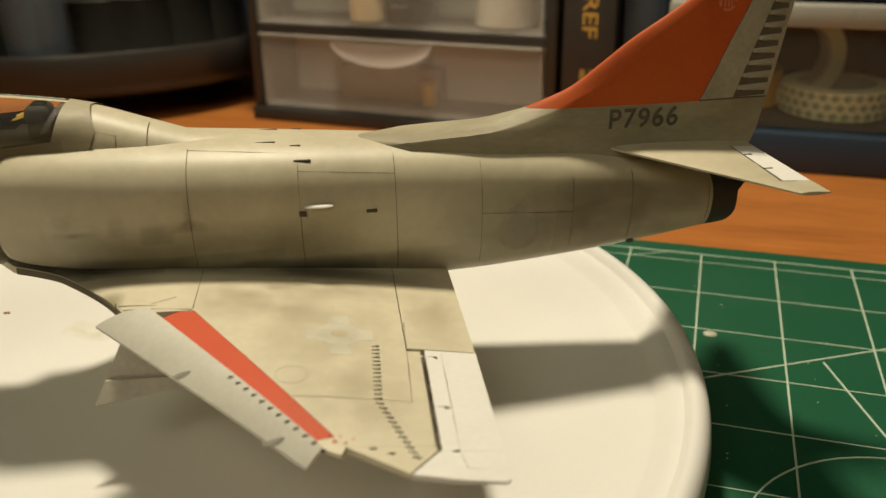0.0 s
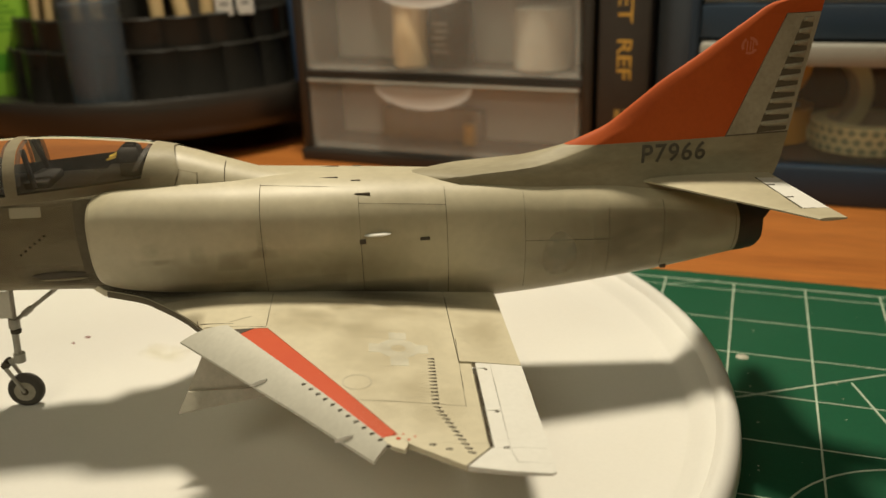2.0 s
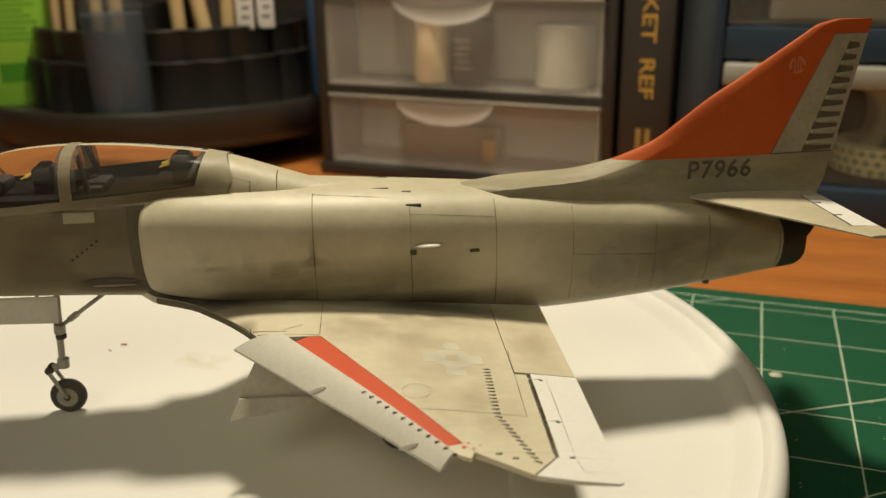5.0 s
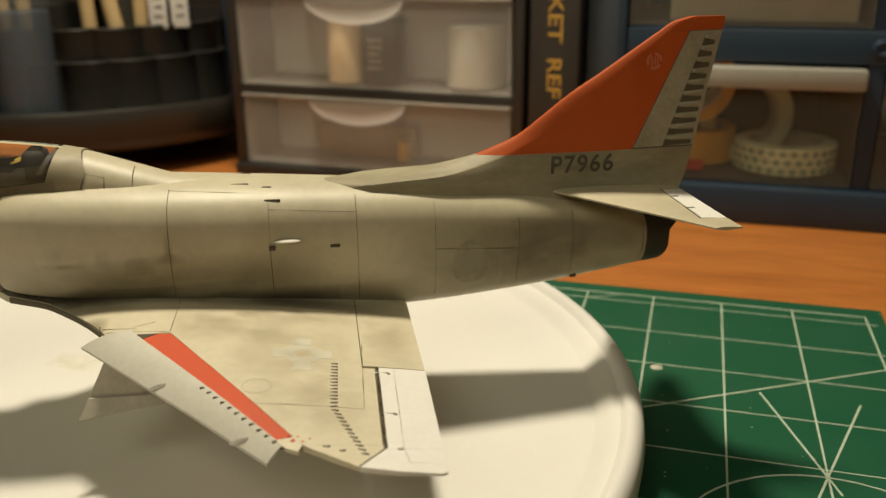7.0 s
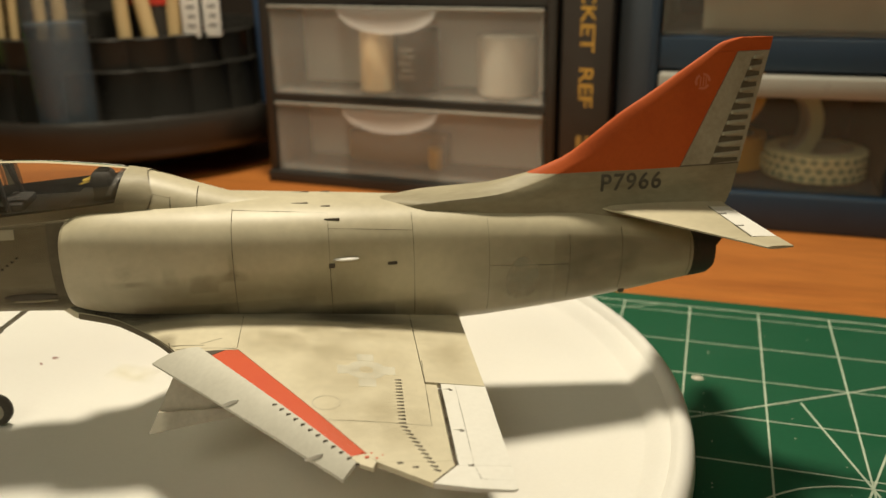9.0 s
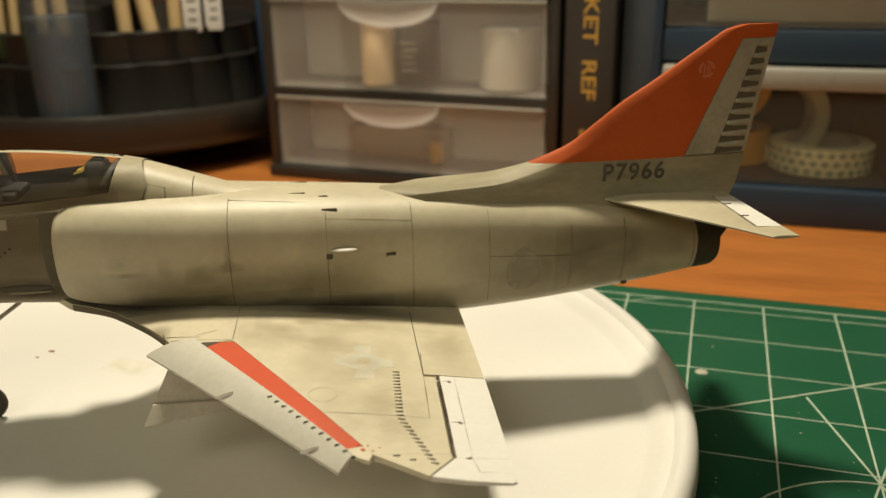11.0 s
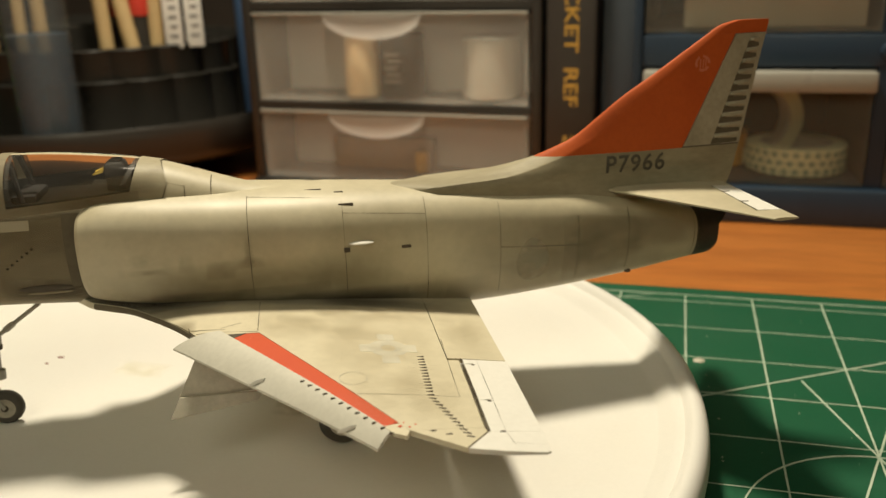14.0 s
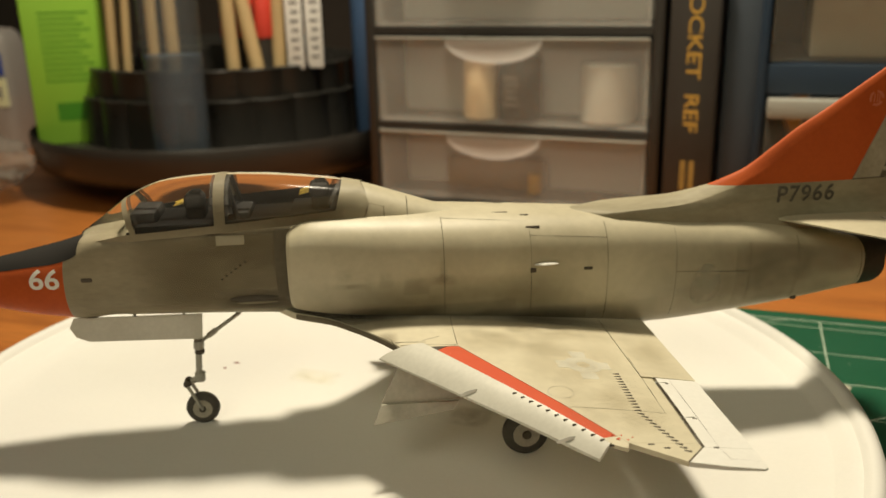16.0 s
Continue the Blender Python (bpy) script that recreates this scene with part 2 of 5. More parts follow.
def broken(m, scale, lo, hi):
    """Lets a thin painted line fade in and out along its run."""
    n, l = m.node_tree.nodes, m.node_tree.links
    tc, t, r = n.new("ShaderNodeTexCoord"), n.new("ShaderNodeTexNoise"), n.new("ShaderNodeMapRange")
    t.inputs["Scale"].default_value, t.inputs["Detail"].default_value = scale, 4
    r.inputs["From Min"].default_value, r.inputs["From Max"].default_value = 0.35, 0.68
    r.inputs["To Min"].default_value, r.inputs["To Max"].default_value = lo, hi
    l.new(tc.outputs["Object"], t.inputs["Vector"])
    l.new(t.outputs[0], r.inputs["Value"])
    l.new(r.outputs[0], n["Mix Shader"].inputs[0])


broken(WASH, 130, 0.18, 0.92)
broken(FAINTSIDE, 300, 0.55, 0.95)


def wood():
    m = paint("orange_varnished_wood", (0.50, 0.175, 0.038), 0.38, dirt=(0.27, 0.075, 0.015), amount=0.75, scale=14, stretch=(0.35, 5, 1),
              grain=0.22, gscale=160, bump=0.05)
    return m


WOOD = wood()


# ---- mesh helpers ----
def part(name, bm, material, parent=None, label="", smooth=True):
    """One mesh object from a bmesh, under a thing or a part."""
    bmesh.ops.recalc_face_normals(bm, faces=bm.faces[:])
    me = bpy.data.meshes.new(name)
    bm.to_mesh(me)
    bm.free()
    me.materials.append(material)
    if smooth:
        me.shade_smooth()
        me.set_sharp_from_angle(angle=radians(38))
    ob = new(name, me)
    ob.parent = parent
    if label:
        ob["label"] = label
    return ob


def thing(name, label, category, place=(0, 0, 0), turn=0.0, group="", kind=""):
    ob = new(name)
    ob.empty_display_size = 0.01
    ob.matrix_world = pose(*place, 0, 0, turn)
    return tagged(ob, label, category, group, kind)


def box(x0, x1, y0, y1, z0, z1, bevel=0.0, seg=2, bm=None):
    bm = bm or bmesh.new()
    vs = bmesh.ops.create_cube(bm, size=1.0, matrix=Matrix.Translation(((x0 + x1) / 2, (y0 + y1) / 2, (z0 + z1) / 2))
                               @ Matrix.Diagonal((abs(x1 - x0), abs(y1 - y0), abs(z1 - z0), 1)))["verts"]
    if bevel:
        es = {e for v in vs for e in v.link_edges}
        bmesh.ops.bevel(bm, geom=list(es), offset=bevel, segments=seg, affect="EDGES", profile=0.5)
    return bm


def lathe(profile, n=48, at=(0, 0, 0), bm=None, closed=False):
    """Turns (radius, height) points about z."""
    bm = bm or bmesh.new()
    rings = [[bm.verts.new((at[0] + r * math.cos(k * math.tau / n), at[1] + r * math.sin(k * math.tau / n), at[2] + z)) for k in range(n)]
             for r, z in profile]
    pairs = list(zip(rings, rings[1:])) + ([(rings[-1], rings[0])] if closed else [])
    for a, b in pairs:
        for k in range(n):
            bm.faces.new((a[k], a[(k + 1) % n], b[(k + 1) % n], b[k]))
    if not closed:
        bm.faces.new(rings[0][::-1])
        bm.faces.new(rings[-1])
    return bm


def rod(a, b, r0, r1=None, n=10, bm=None):
    """A round bar from a to b."""
    bm = bm or bmesh.new()
    a, b, r1 = Vector(a), Vector(b), r0 if r1 is None else r1
    q = (b - a).to_track_quat("Z", "Y").to_matrix()
    rings = [[bm.verts.new(p + q @ Vector((r * math.cos(k * math.tau / n), r * math.sin(k * math.tau / n), 0))) for k in range(n)]
             for p, r in ((a, r0), (b, r1))]
    for k in range(n):
        bm.faces.new((rings[0][k], rings[0][(k + 1) % n], rings[1][(k + 1) % n], rings[1][k]))
    bm.faces.new(rings[0][::-1])
    bm.faces.new(rings[1])
    return bm


def slab(poly, top, bottom, bm=None):
    """A plate over a plan polygon; top and bottom give the height at (x, y)."""
    bm = bm or bmesh.new()
    up = [bm.verts.new((x, y, top(x, y))) for x, y in poly]
    lo = [bm.verts.new((x, y, bottom(x, y))) for x, y in poly]
    bm.faces.new(up)
    bm.faces.new(lo[::-1])
    for k in range(len(poly)):
        j = (k + 1) % len(poly)
        bm.faces.new((up[k], lo[k], lo[j], up[j]))
    return bm


def patch(c00, c10, c11, c01, nu, nv, top, bottom, warp=None):
    """A closed plate over a plan quadrilateral, divided nu by nv; u runs c00 to c10, v c00 to c01."""
    bm = bmesh.new()
    def at(u, v):
        p = [(c00[k] * (1 - u) + c10[k] * u) * (1 - v) + (c01[k] * (1 - u) + c11[k] * u) * v for k in (0, 1)]
        return warp(p, u) if warp else p
    grids = []
    for f in (top, bottom):
        grids.append([[bm.verts.new((*p, f(*p))) for p in (at(i / nu, j / nv) for j in range(nv + 1))] for i in range(nu + 1)])
    for g in grids:
        for i in range(nu):
            for j in range(nv):
                bm.faces.new((g[i][j], g[i + 1][j], g[i + 1][j + 1], g[i][j + 1]))
    a, b = grids
    rim = [(i, 0) for i in range(nu)] + [(nu, j) for j in range(nv)] + [(i, nv) for i in range(nu, 0, -1)] + [(0, j) for j in range(nv, 0, -1)]
    for (i, j), (k, m) in zip(rim, rim[1:] + rim[:1]):
        bm.faces.new((a[i][j], a[k][m], b[k][m], b[i][j]))
    return bm


def lettering(body, size, depth=0.00004, space=1.0, bold=0.0):
    """Writing as a bmesh in the XY plane, centred."""
    cu = bpy.data.curves.new("lettering", "FONT")
    cu.body, cu.size, cu.extrude, cu.align_x, cu.align_y, cu.space_character = body, size, depth, "CENTER", "CENTER", space
    cu.offset = bold
    ob = new("lettering", cu)
    me = bpy.data.meshes.new_from_object(ob.evaluated_get(bpy.context.evaluated_depsgraph_get()))
    bm = bmesh.new()
    bm.from_mesh(me)
    bpy.data.objects.remove(ob)
    bpy.data.meshes.remove(me)
    bpy.data.curves.remove(cu)
    return bm


def curve_at(table, x):
    """Smooth value from (x, value, ...) rows: Catmull-Rom in each column."""
    k = 0
    while k < len(table) - 2 and x > table[k + 1][0]:
        k += 1
    p1, p2 = table[k], table[k + 1]
    p0, p3 = table[max(k - 1, 0)], table[min(k + 2, len(table) - 1)]
    h = p2[0] - p1[0]
    t = min(max((x - p1[0]) / h, 0), 1)
    out = []
    for c in range(1, len(p1)):
        m1 = (p2[c] - p0[c]) / max(p2[0] - p0[0], 1e-6) * h
        m2 = (p3[c] - p1[c]) / max(p3[0] - p1[0], 1e-6) * h
        out.append((2 * t**3 - 3 * t**2 + 1) * p1[c] + (t**3 - 2 * t**2 + t) * m1 + (-2 * t**3 + 3 * t**2) * p2[c] + (t**3 - t**2) * m2)
    return out


# ---- the setting ----
TABLE = -0.003
tagged(part("floor", box(-2.26, 2.06, -2.26, 0.68, -0.80, -0.75), WALL), "dull brown floor of the room", "floor", kind="structure")
tagged(part("ceiling", box(-2.26, 2.06, -2.26, 0.68, 1.65, 1.70), LABELW), "plain pale ceiling of the room", "ceiling", kind="structure")
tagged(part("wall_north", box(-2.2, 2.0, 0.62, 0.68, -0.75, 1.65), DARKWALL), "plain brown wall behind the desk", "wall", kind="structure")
tagged(part("wall_south", box(-2.2, 2.0, -2.26, -2.2, -0.75, 1.65), WALL), "plain brown wall across the room", "wall", kind="structure")
tagged(part("wall_west", box(-2.26, -2.2, -2.2, 0.68, -0.75, 1.65), WALL), "plain brown side wall of the room", "wall", kind="structure")
tagged(part("wall_east", box(2.0, 2.06, -2.2, 0.68, -0.75, 1.65), WALL), "plain brown side wall of the room", "wall", kind="structure")

desk = thing("desk", "orange-brown varnished wooden desk with visible grain", "desk", (-0.1, 0.1, -0.75))
part("tabletop", box(-0.85, 0.85, -0.6, 0.5, 0.719, 0.747, 0.002), WOOD, desk)
for sx in (-0.8, 0.8):
    for sy in (-0.55, 0.45):
        part("leg", box(sx - 0.03, sx + 0.03, sy - 0.03, sy + 0.03, 0, 0.719, 0.003), WOOD, desk)

# ---- cutting mat ----
IN = 0.0254
mat = thing("cutting_mat", "green self-healing cutting mat with pale inch grid, lying on the desk", "cutting mat", (0, 0, TABLE))
part("sheet", box(-0.30, 0.083, -0.27, 0.0155, 0, 0.003, 0.0008), MAT, mat)


def strokes(bm, x0, y0, x1, y1, w=0.0006, lift=0.0):
    d = Vector((x1 - x0, y1 - y0, 0)).normalized()
    s = Vector((-d.y, d.x, 0)) * w / 2
    z = 0.003 + 0.00005 + lift
    a, b = Vector((x0, y0, z)), Vector((x1, y1, z))
    f = [bm.verts.new(p) for p in (a - s, b - s, b + s, a + s)]
    g = [bm.verts.new(v.co - Vector((0, 0, 0.0002 + lift))) for v in f]
    bm.faces.new(f)
    for k in range(4):
        bm.faces.new((f[k], g[k], g[(k + 1) % 4], f[(k + 1) % 4]))


bm = bmesh.new()
for i in range(-10, 4):
    strokes(bm, i * IN, -10 * IN, i * IN, 0.0067, 0.00055)
for j in range(0, 11):
    strokes(bm, -10 * IN, -j * IN, 3.12 * IN, -j * IN, 0.0004, 0.00004)
strokes(bm, -10 * IN, 0.0067, 3 * IN, 0.0067, 0.00065, 0.00004)
part("grid_print", bm, MATLINE, mat, "thin pale green grid lines", smooth=False)
bm = bmesh.new()
sx, sy = 2 * IN, -0.1053
strokes(bm, 0.0359, -0.0622, sx + 0.0025, sy - 0.0074, 0.0006, 0.00008)
strokes(bm, 0.0646, -0.0630, sx - 0.012, sy - 0.036, 0.0006, 0.00012)
strokes(bm, -0.030, -0.0995, 0.0800, -0.0340, 0.00055, 0.00008)
strokes(bm, -IN, -0.0005, -0.012, 0.0062, 0.0004, 0.00008)
for k in range(60):
    a, b = math.tau * k / 60, math.tau * (k + 1) / 60
    r, cx, cy = 1.5 * IN, 2 * IN, -0.1053 - 1.5 * IN
    strokes(bm, cx + r * math.cos(a), cy + r * math.sin(a), cx + r * math.cos(b), cy + r * math.sin(b), 0.00045, 0.00016 + 0.00002 * (k % 2))
part("angle_print", bm, MATLINE, mat, "pale angle lines and circle", smooth=False)
bm = bmesh.new()
bmesh.ops.create_uvsphere(bm, u_segments=14, v_segments=8, radius=1, matrix=Matrix.Translation((0.0043, -0.0535, 0)) @ Matrix.Diagonal((0.0021, 0.0017, 0.0006, 1)))
tagged(part("glue_blob", bm, GLUE), "small dried pale glue blob on the mat", "glue blob")

rnd = random.Random(11)
bm = bmesh.new()
for k in range(46):
    x, y, r = rnd.uniform(-0.01, 0.082), rnd.uniform(-0.16, 0.012), rnd.uniform(0.00008, 0.00028)
    bmesh.ops.create_icosphere(bm, subdivisions=1, radius=r, matrix=Matrix.Translation((x, y, 0.0)) @ Matrix.Diagonal((1.4, 1, 0.6, 1)))
tagged(part("dust_specks", bm, GLUE), "tiny pale dust specks on the mat", "dust", kind="stuff")

# ---- turntable ----
AX, AY, TOP = -0.131, -0.136, 0.0175
turntable = thing("turntable", "round white glossy plastic turntable with a stepped rim, on the mat", "turntable", (AX, AY, 0.0))
part("base", lathe([(0.095, 0.0), (0.097, 0.0008), (0.097, 0.006), (0.09, 0.0065)], 96), PLATE, turntable)
part("disc", lathe([(0.127, 0.0062), (0.1335, 0.0075), (0.1350, 0.010), (0.1356, 0.0165), (0.1353, 0.0192), (0.1345, 0.0212), (0.1332, 0.0224), (0.1318, 0.0227),
                    (0.1307, 0.0223), (0.1300, 0.0212), (0.1294, 0.0206), (0.1285, 0.0205), (0.1275, 0.0204), (0.1266, 0.0200), (0.1250, 0.0190), (0.1236, 0.0180), (0.1226, TOP), (0.1150, TOP)], 160), PLATE, turntable)


def blot(name, x, y, r, material, label, seed):
    rnd = random.Random(seed)
    pts = []
    for k in range(18):
        a = math.tau * k / 18
        rr = r * rnd.uniform(0.6, 1.15)
        pts.append((x + rr * 1.5 * math.cos(a), y + rr * math.sin(a)))
    return tagged(part(name, slab(pts, lambda a, b: TOP + 0.00005, lambda a, b: TOP - 0.0001), material), label, "stain")


blot("paint_spot", -0.1890, -0.1262, 0.0008, STAIN_R, "tiny dried dark red paint spot on the turntable", 3)
blot("paint_spot", -0.1905, -0.1309, 0.0005, STAIN_R, "tiny dried dark red paint spot on the turntable", 4)


def smear(name, x, y, rx, ry, material, label):
    """A thin stain on the disc that thins out towards its rim."""
    bm = bmesh.new()
    uvl = bm.loops.layers.uv.new("patch")
    n = 12
    g = [[bm.verts.new((x + rx * (2 * i / n - 1), y + ry * (2 * j / n - 1), TOP + 0.00006)) for j in range(n + 1)] for i in range(n + 1)]
    for i in range(n):
        for j in range(n):
            f = bm.faces.new((g[i][j], g[i + 1][j], g[i + 1][j + 1], g[i][j + 1]))
            for lp, (a, b) in zip(f.loops, ((i, j), (i + 1, j), (i + 1, j + 1), (i, j + 1))):
                lp[uvl].uv = (a / n, b / n)
    return tagged(part(name, bm, material, smooth=False), label, "stain")


smear("brown_smudge", -0.1039, -0.1401, 0.0065, 0.0060, SMUDGE, "faint brown smudge on the white turntable")
smear("glue_stain", -0.1588, -0.1285, 0.0085, 0.0050, STAIN_Y, "pale yellow dried stain on the white turntable")

# ---- the model aeroplane: own axes in millimetres, x aft, y to its right wing, z up from the mat ----
GROUND = TOP * 1000
plane = thing("model_aeroplane", "cream-grey scale model jet with orange-red tail on the turntable", "model aeroplane",
              (-0.0597, -0.112, TOP), 24.0)


def mm(bm, name, material, parent=None, label="", smooth=True):
    for v in bm.verts:
        v.co = Vector((v.co.x / 1000, v.co.y / 1000, (v.co.z - GROUND) / 1000))
    return part(name, bm, material, parent or plane, label, smooth)


# x, half width, top, bottom, squareness
TRUNK = [(-99, 16.6, 77.7, 53.0, 2.6), (-96.6, 17.0, 79.2, 52.0, 2.6), (-92, 17.5, 79.8, 50.3, 2.55), (-80, 17.9, 79.4, 46.0, 2.45), (-60, 17.3, 78.3, 42.6, 2.35), (-36, 15.8, 77.0, 41.5, 2.25), (-14, 14.2, 75.6, 41.5, 2.2),
         (4, 12.8, 74.2, 42.0, 2.15), (25, 10.8, 71.6, 43.8, 2.1), (43, 8.8, 68.6, 46.0, 2.05), (62, 6.6, 63.6, 49.2, 2.0)]
FRONT = [(-193, 0.6, 64.0, 62.6, 2.0), (-188, 3.2, 66.6, 59.4, 2.0), (-180, 5.6, 69.0, 56.8, 2.1), (-169, 7.8, 71.2, 54.2, 2.2), (-156, 9.6, 74.2, 52.2, 2.4), (-148, 10.2, 76.0, 53.2, 6.0), (-141, 10.6, 76.8, 53.0, 7.0),
         (-120, 11.1, 77.6, 52.3, 8.0), (-100, 11.3, 78.6, 51.2, 8.0), (-78, 11.6, 79.0, 49.0, 5.0)]
HUMP = [(-86, 9.6, 87.0, 65.0, 2.3), (-79, 9.3, 85.6, 66.0, 2.3), (-68, 8.3, 82.0, 67.5, 2.2), (-58, 7.0, 78.9, 69.0, 2.1), (-46, 5.6, 77.4, 70.0, 2.0), (-30, 4.4, 76.2, 71.5, 2.0)]


def waist(table, top, low):
    """Height of the widest line; the trunk is widest above its middle, with a flat back and a firm shoulder."""
    return low + (top - low) * (0.60 if table is TRUNK else 0.5)


def shell_point(table, x, phi, out=0.0):
    hw, top, low, n = curve_at(table, x)
    c, s = math.cos(phi), math.sin(phi)
    mid = waist(table, top, low)
    if c < 0:
        n = min(n, 2.9)
    elif table is TRUNK:
        n += 0.45
    e = 2 / n
    y = -(hw + out) * math.copysign(abs(s) ** e, s)
    z = mid + ((top - mid if c > 0 else mid - low) + out) * math.copysign(abs(c) ** e, c)
    return Vector((x, y, z))


def skin(table, x, z, s, out=0.0):
    """Point on the flank at height z; s: -1 starboard, 1 port."""
    hw, top, low, n = curve_at(table, x)
    mid = waist(table, top, low)
    k = (z - mid) / (top - mid if z > mid else mid - low)
    n = min(n, 2.9) if k < 0 else n + (0.45 if table is TRUNK else 0.0)
    return Vector((x, -s * ((hw + out) * max(0.0, 1 - abs(k) ** n) ** (1 / n)), z))


def shell(table, x0, x1, nx, nphi=64, out=0.0, caps=(True, True), p0=0.0, p1=math.tau):
    bm = bmesh.new()
    full = abs(p1 - p0 - math.tau) < 1e-6
    m = nphi if full else nphi + 1
    rings = [[bm.verts.new(shell_point(table, x0 + (x1 - x0) * i / nx, p0 + (p1 - p0) * k / nphi, out)) for k in range(m)] for i in range(nx + 1)]
    for a, b in zip(rings, rings[1:]):
        for k in range(nphi):
            bm.faces.new((a[k], a[(k + 1) % m], b[(k + 1) % m], b[k]))
    if full and caps[0]:
        bm.faces.new(rings[0])
    if full and caps[1]:
        bm.faces.new(rings[-1])
    return bm


def band(table, x, w, p0, p1, out=0.06, n=28):
    """A thin strip laid round the skin at station x."""
    return shell(table, x - w / 2, x + w / 2, 1, n, out, (False, False), radians(p0), radians(p1))


def seam(table, xa, xb, pa, pb, w=0.2, out=0.06, n=14):
    """A thin strip laid along the skin, from (xa, pa) to (xb, pb)."""
    bm = bmesh.new()
    hw = curve_at(table, xa)[0]
    dp = w / 2 / max(hw, 4)
    rows = []
    for i in range(n + 1):
        t = i / n
        x, p = xa + (xb - xa) * t, radians(pa + (pb - pa) * t)
        rows.append((bm.verts.new(shell_point(table, x, p - dp, out)), bm.verts.new(shell_point(table, x, p + dp, out))))
    for a, b in zip(rows, rows[1:]):
        bm.faces.new((a[0], a[1], b[1], b[0]))
    return bm


def streak(point, u0, u1, v0, v1, parent, nu=20, nv=10, material=None):
    """A thin soft-edged dark patch over point(u, v); some of them paint in shade."""
    bm = bmesh.new()
    uvl = bm.loops.layers.uv.new("patch")
    g = [[bm.verts.new(point(u0 + (u1 - u0) * i / nu, v0 + (v1 - v0) * j / nv)) for j in range(nv + 1)] for i in range(nu + 1)]
    for i in range(nu):
        for j in range(nv):
            f = bm.faces.new((g[i][j], g[i + 1][j], g[i + 1][j + 1], g[i][j + 1]))
            for lp, (a, b) in zip(f.loops, ((i, j), (i + 1, j), (i + 1, j + 1), (i, j + 1))):
                lp[uvl].uv = (a / nu, b / nv)
    mm(bm, "soot_streak", material or SOOT_SHADE, parent, "dark soft-edged streak of wear and painted shade")


fuselage = mm(shell(TRUNK, -98.4, 62, 60, 72, caps=(False, False)), "fuselage", CREAM)
# rounded intake lip and dark duct
bm = bmesh.new()
N = 72
prof = [(-98.4, 0.0), (-99.2, -0.25), (-99.5, -0.8), (-99.0, -1.3), (-94, -1.9), (-80, -3.0)]
rings = [[bm.verts.new((*shell_point(TRUNK, max(x, -99), math.tau * k / N, o).yz, 0)) for k in range(N)] for x, o in prof]
for (x, o), r in zip(prof, rings):
    for v in r:
        v.co = Vector((x, v.co.x, v.co.y))
for a, b in zip(rings, rings[1:]):
    for k in range(N):
        bm.faces.new((a[k], a[(k + 1) % N], b[(k + 1) % N], b[k]))
mm(bm, "intake_lip", CREAM, fuselage)
mm(shell(TRUNK, -93, -90, 1, 48, -2.2), "intake_duct", BLACK, fuselage, "dark intake opening")
front = mm(shell(FRONT, -157.5, -78, 44, 64), "forward_fuselage", SHADECREAM, None, "grimy cream forward fuselage, darkened for shade")
mm(shell(FRONT, -193, -157.5, 20, 48), "nose_cone", ORANGE, front, "orange-red painted nose")
mm(shell(FRONT, -190, -153.6, 18, 16, 0.08, (False, False), -radians(52), radians(52)), "anti_glare_panel", BLACK, front, "matt black panel ahead of the windscreen")
mm(shell(HUMP, -83, -30, 30, 48), "dorsal_fairing", CREAM)

# tailpipe
def cut(c):
    """The end of the pipe: the upper part reaches further aft, the lower edge is rounded off."""
    return 3.8 * max(0.0, (c - 0.25) / 0.75) - 2.0 * max(0.0, (-c - 0.4) / 0.6) ** 1.5


pipe = bmesh.new()
prof = [(61.8, 0), (64, -0.1), (68.5, -0.5), (68.7, -0.9), (64, -1.4), (56, -1.8)]
rings = []
for x, o in prof:
    rings.append([bm2 for bm2 in [pipe.verts.new(Vector((x + (cut(math.cos(math.tau * k / 48)) if 64 < x else 0), *shell_point(TRUNK, 62, math.tau * k / 48, o).yz))) for k in range(48)]])
for a, b in zip(rings, rings[1:]):
    for k in range(48):
        pipe.faces.new((a[k], a[(k + 1) % 48], b[(k + 1) % 48], b[k]))
pipe.faces.new(rings[-1])
mm(pipe, "tailpipe", SOOT, None, "sooty dark metal jet pipe")

# canopy: glass, frames, solid rear
CANO = [(-154.5, 5.2, 75.4, 72.4, 2.0), (-148, 8.4, 79.8, 71.8, 2.1), (-142.5, 9.8, 83.8, 70.0, 2.2), (-134, 10.6, 87.9, 68.1, 2.3), (-126, 10.9, 89.3, 66.9, 2.4), (-116, 11.0, 89.7, 66.5, 2.4),
        (-105, 11.0, 89.3, 67.0, 2.4), (-95, 10.8, 88.3, 68.4, 2.4), (-86, 10.2, 87.1, 68.6, 2.4), (-79, 9.3, 85.8, 67.4, 2.4)]


def cano_phi(x, z):
    """Angle from the top at which the hood's section comes down to height z."""
    hw, top, low, n = curve_at(CANO, x)
    k = (z - (top + low) / 2) / ((top - low) / 2)
    k = max(-1.0, min(1.0, k))
    return math.acos(math.copysign(abs(k) ** (n / 2), k))


def glass_foot(x):
    return 79.2 + (x + 137) * 0.072 if x > -141 else 78.9 + (x + 141) * 0.24


def sill_foot(x):
    return 76.2 + (x + 138) * 0.064 if x > -141 else 76.0 + (x + 141) * 0.06


def arch(v):
    """Station of the windscreen arch; v: 0 at the top, 1 at the sill."""
    return -142.2 + 3.6 * abs(v) ** 1.4


FAR = 1  # the side whose sill is lowered to fit the view through the glass


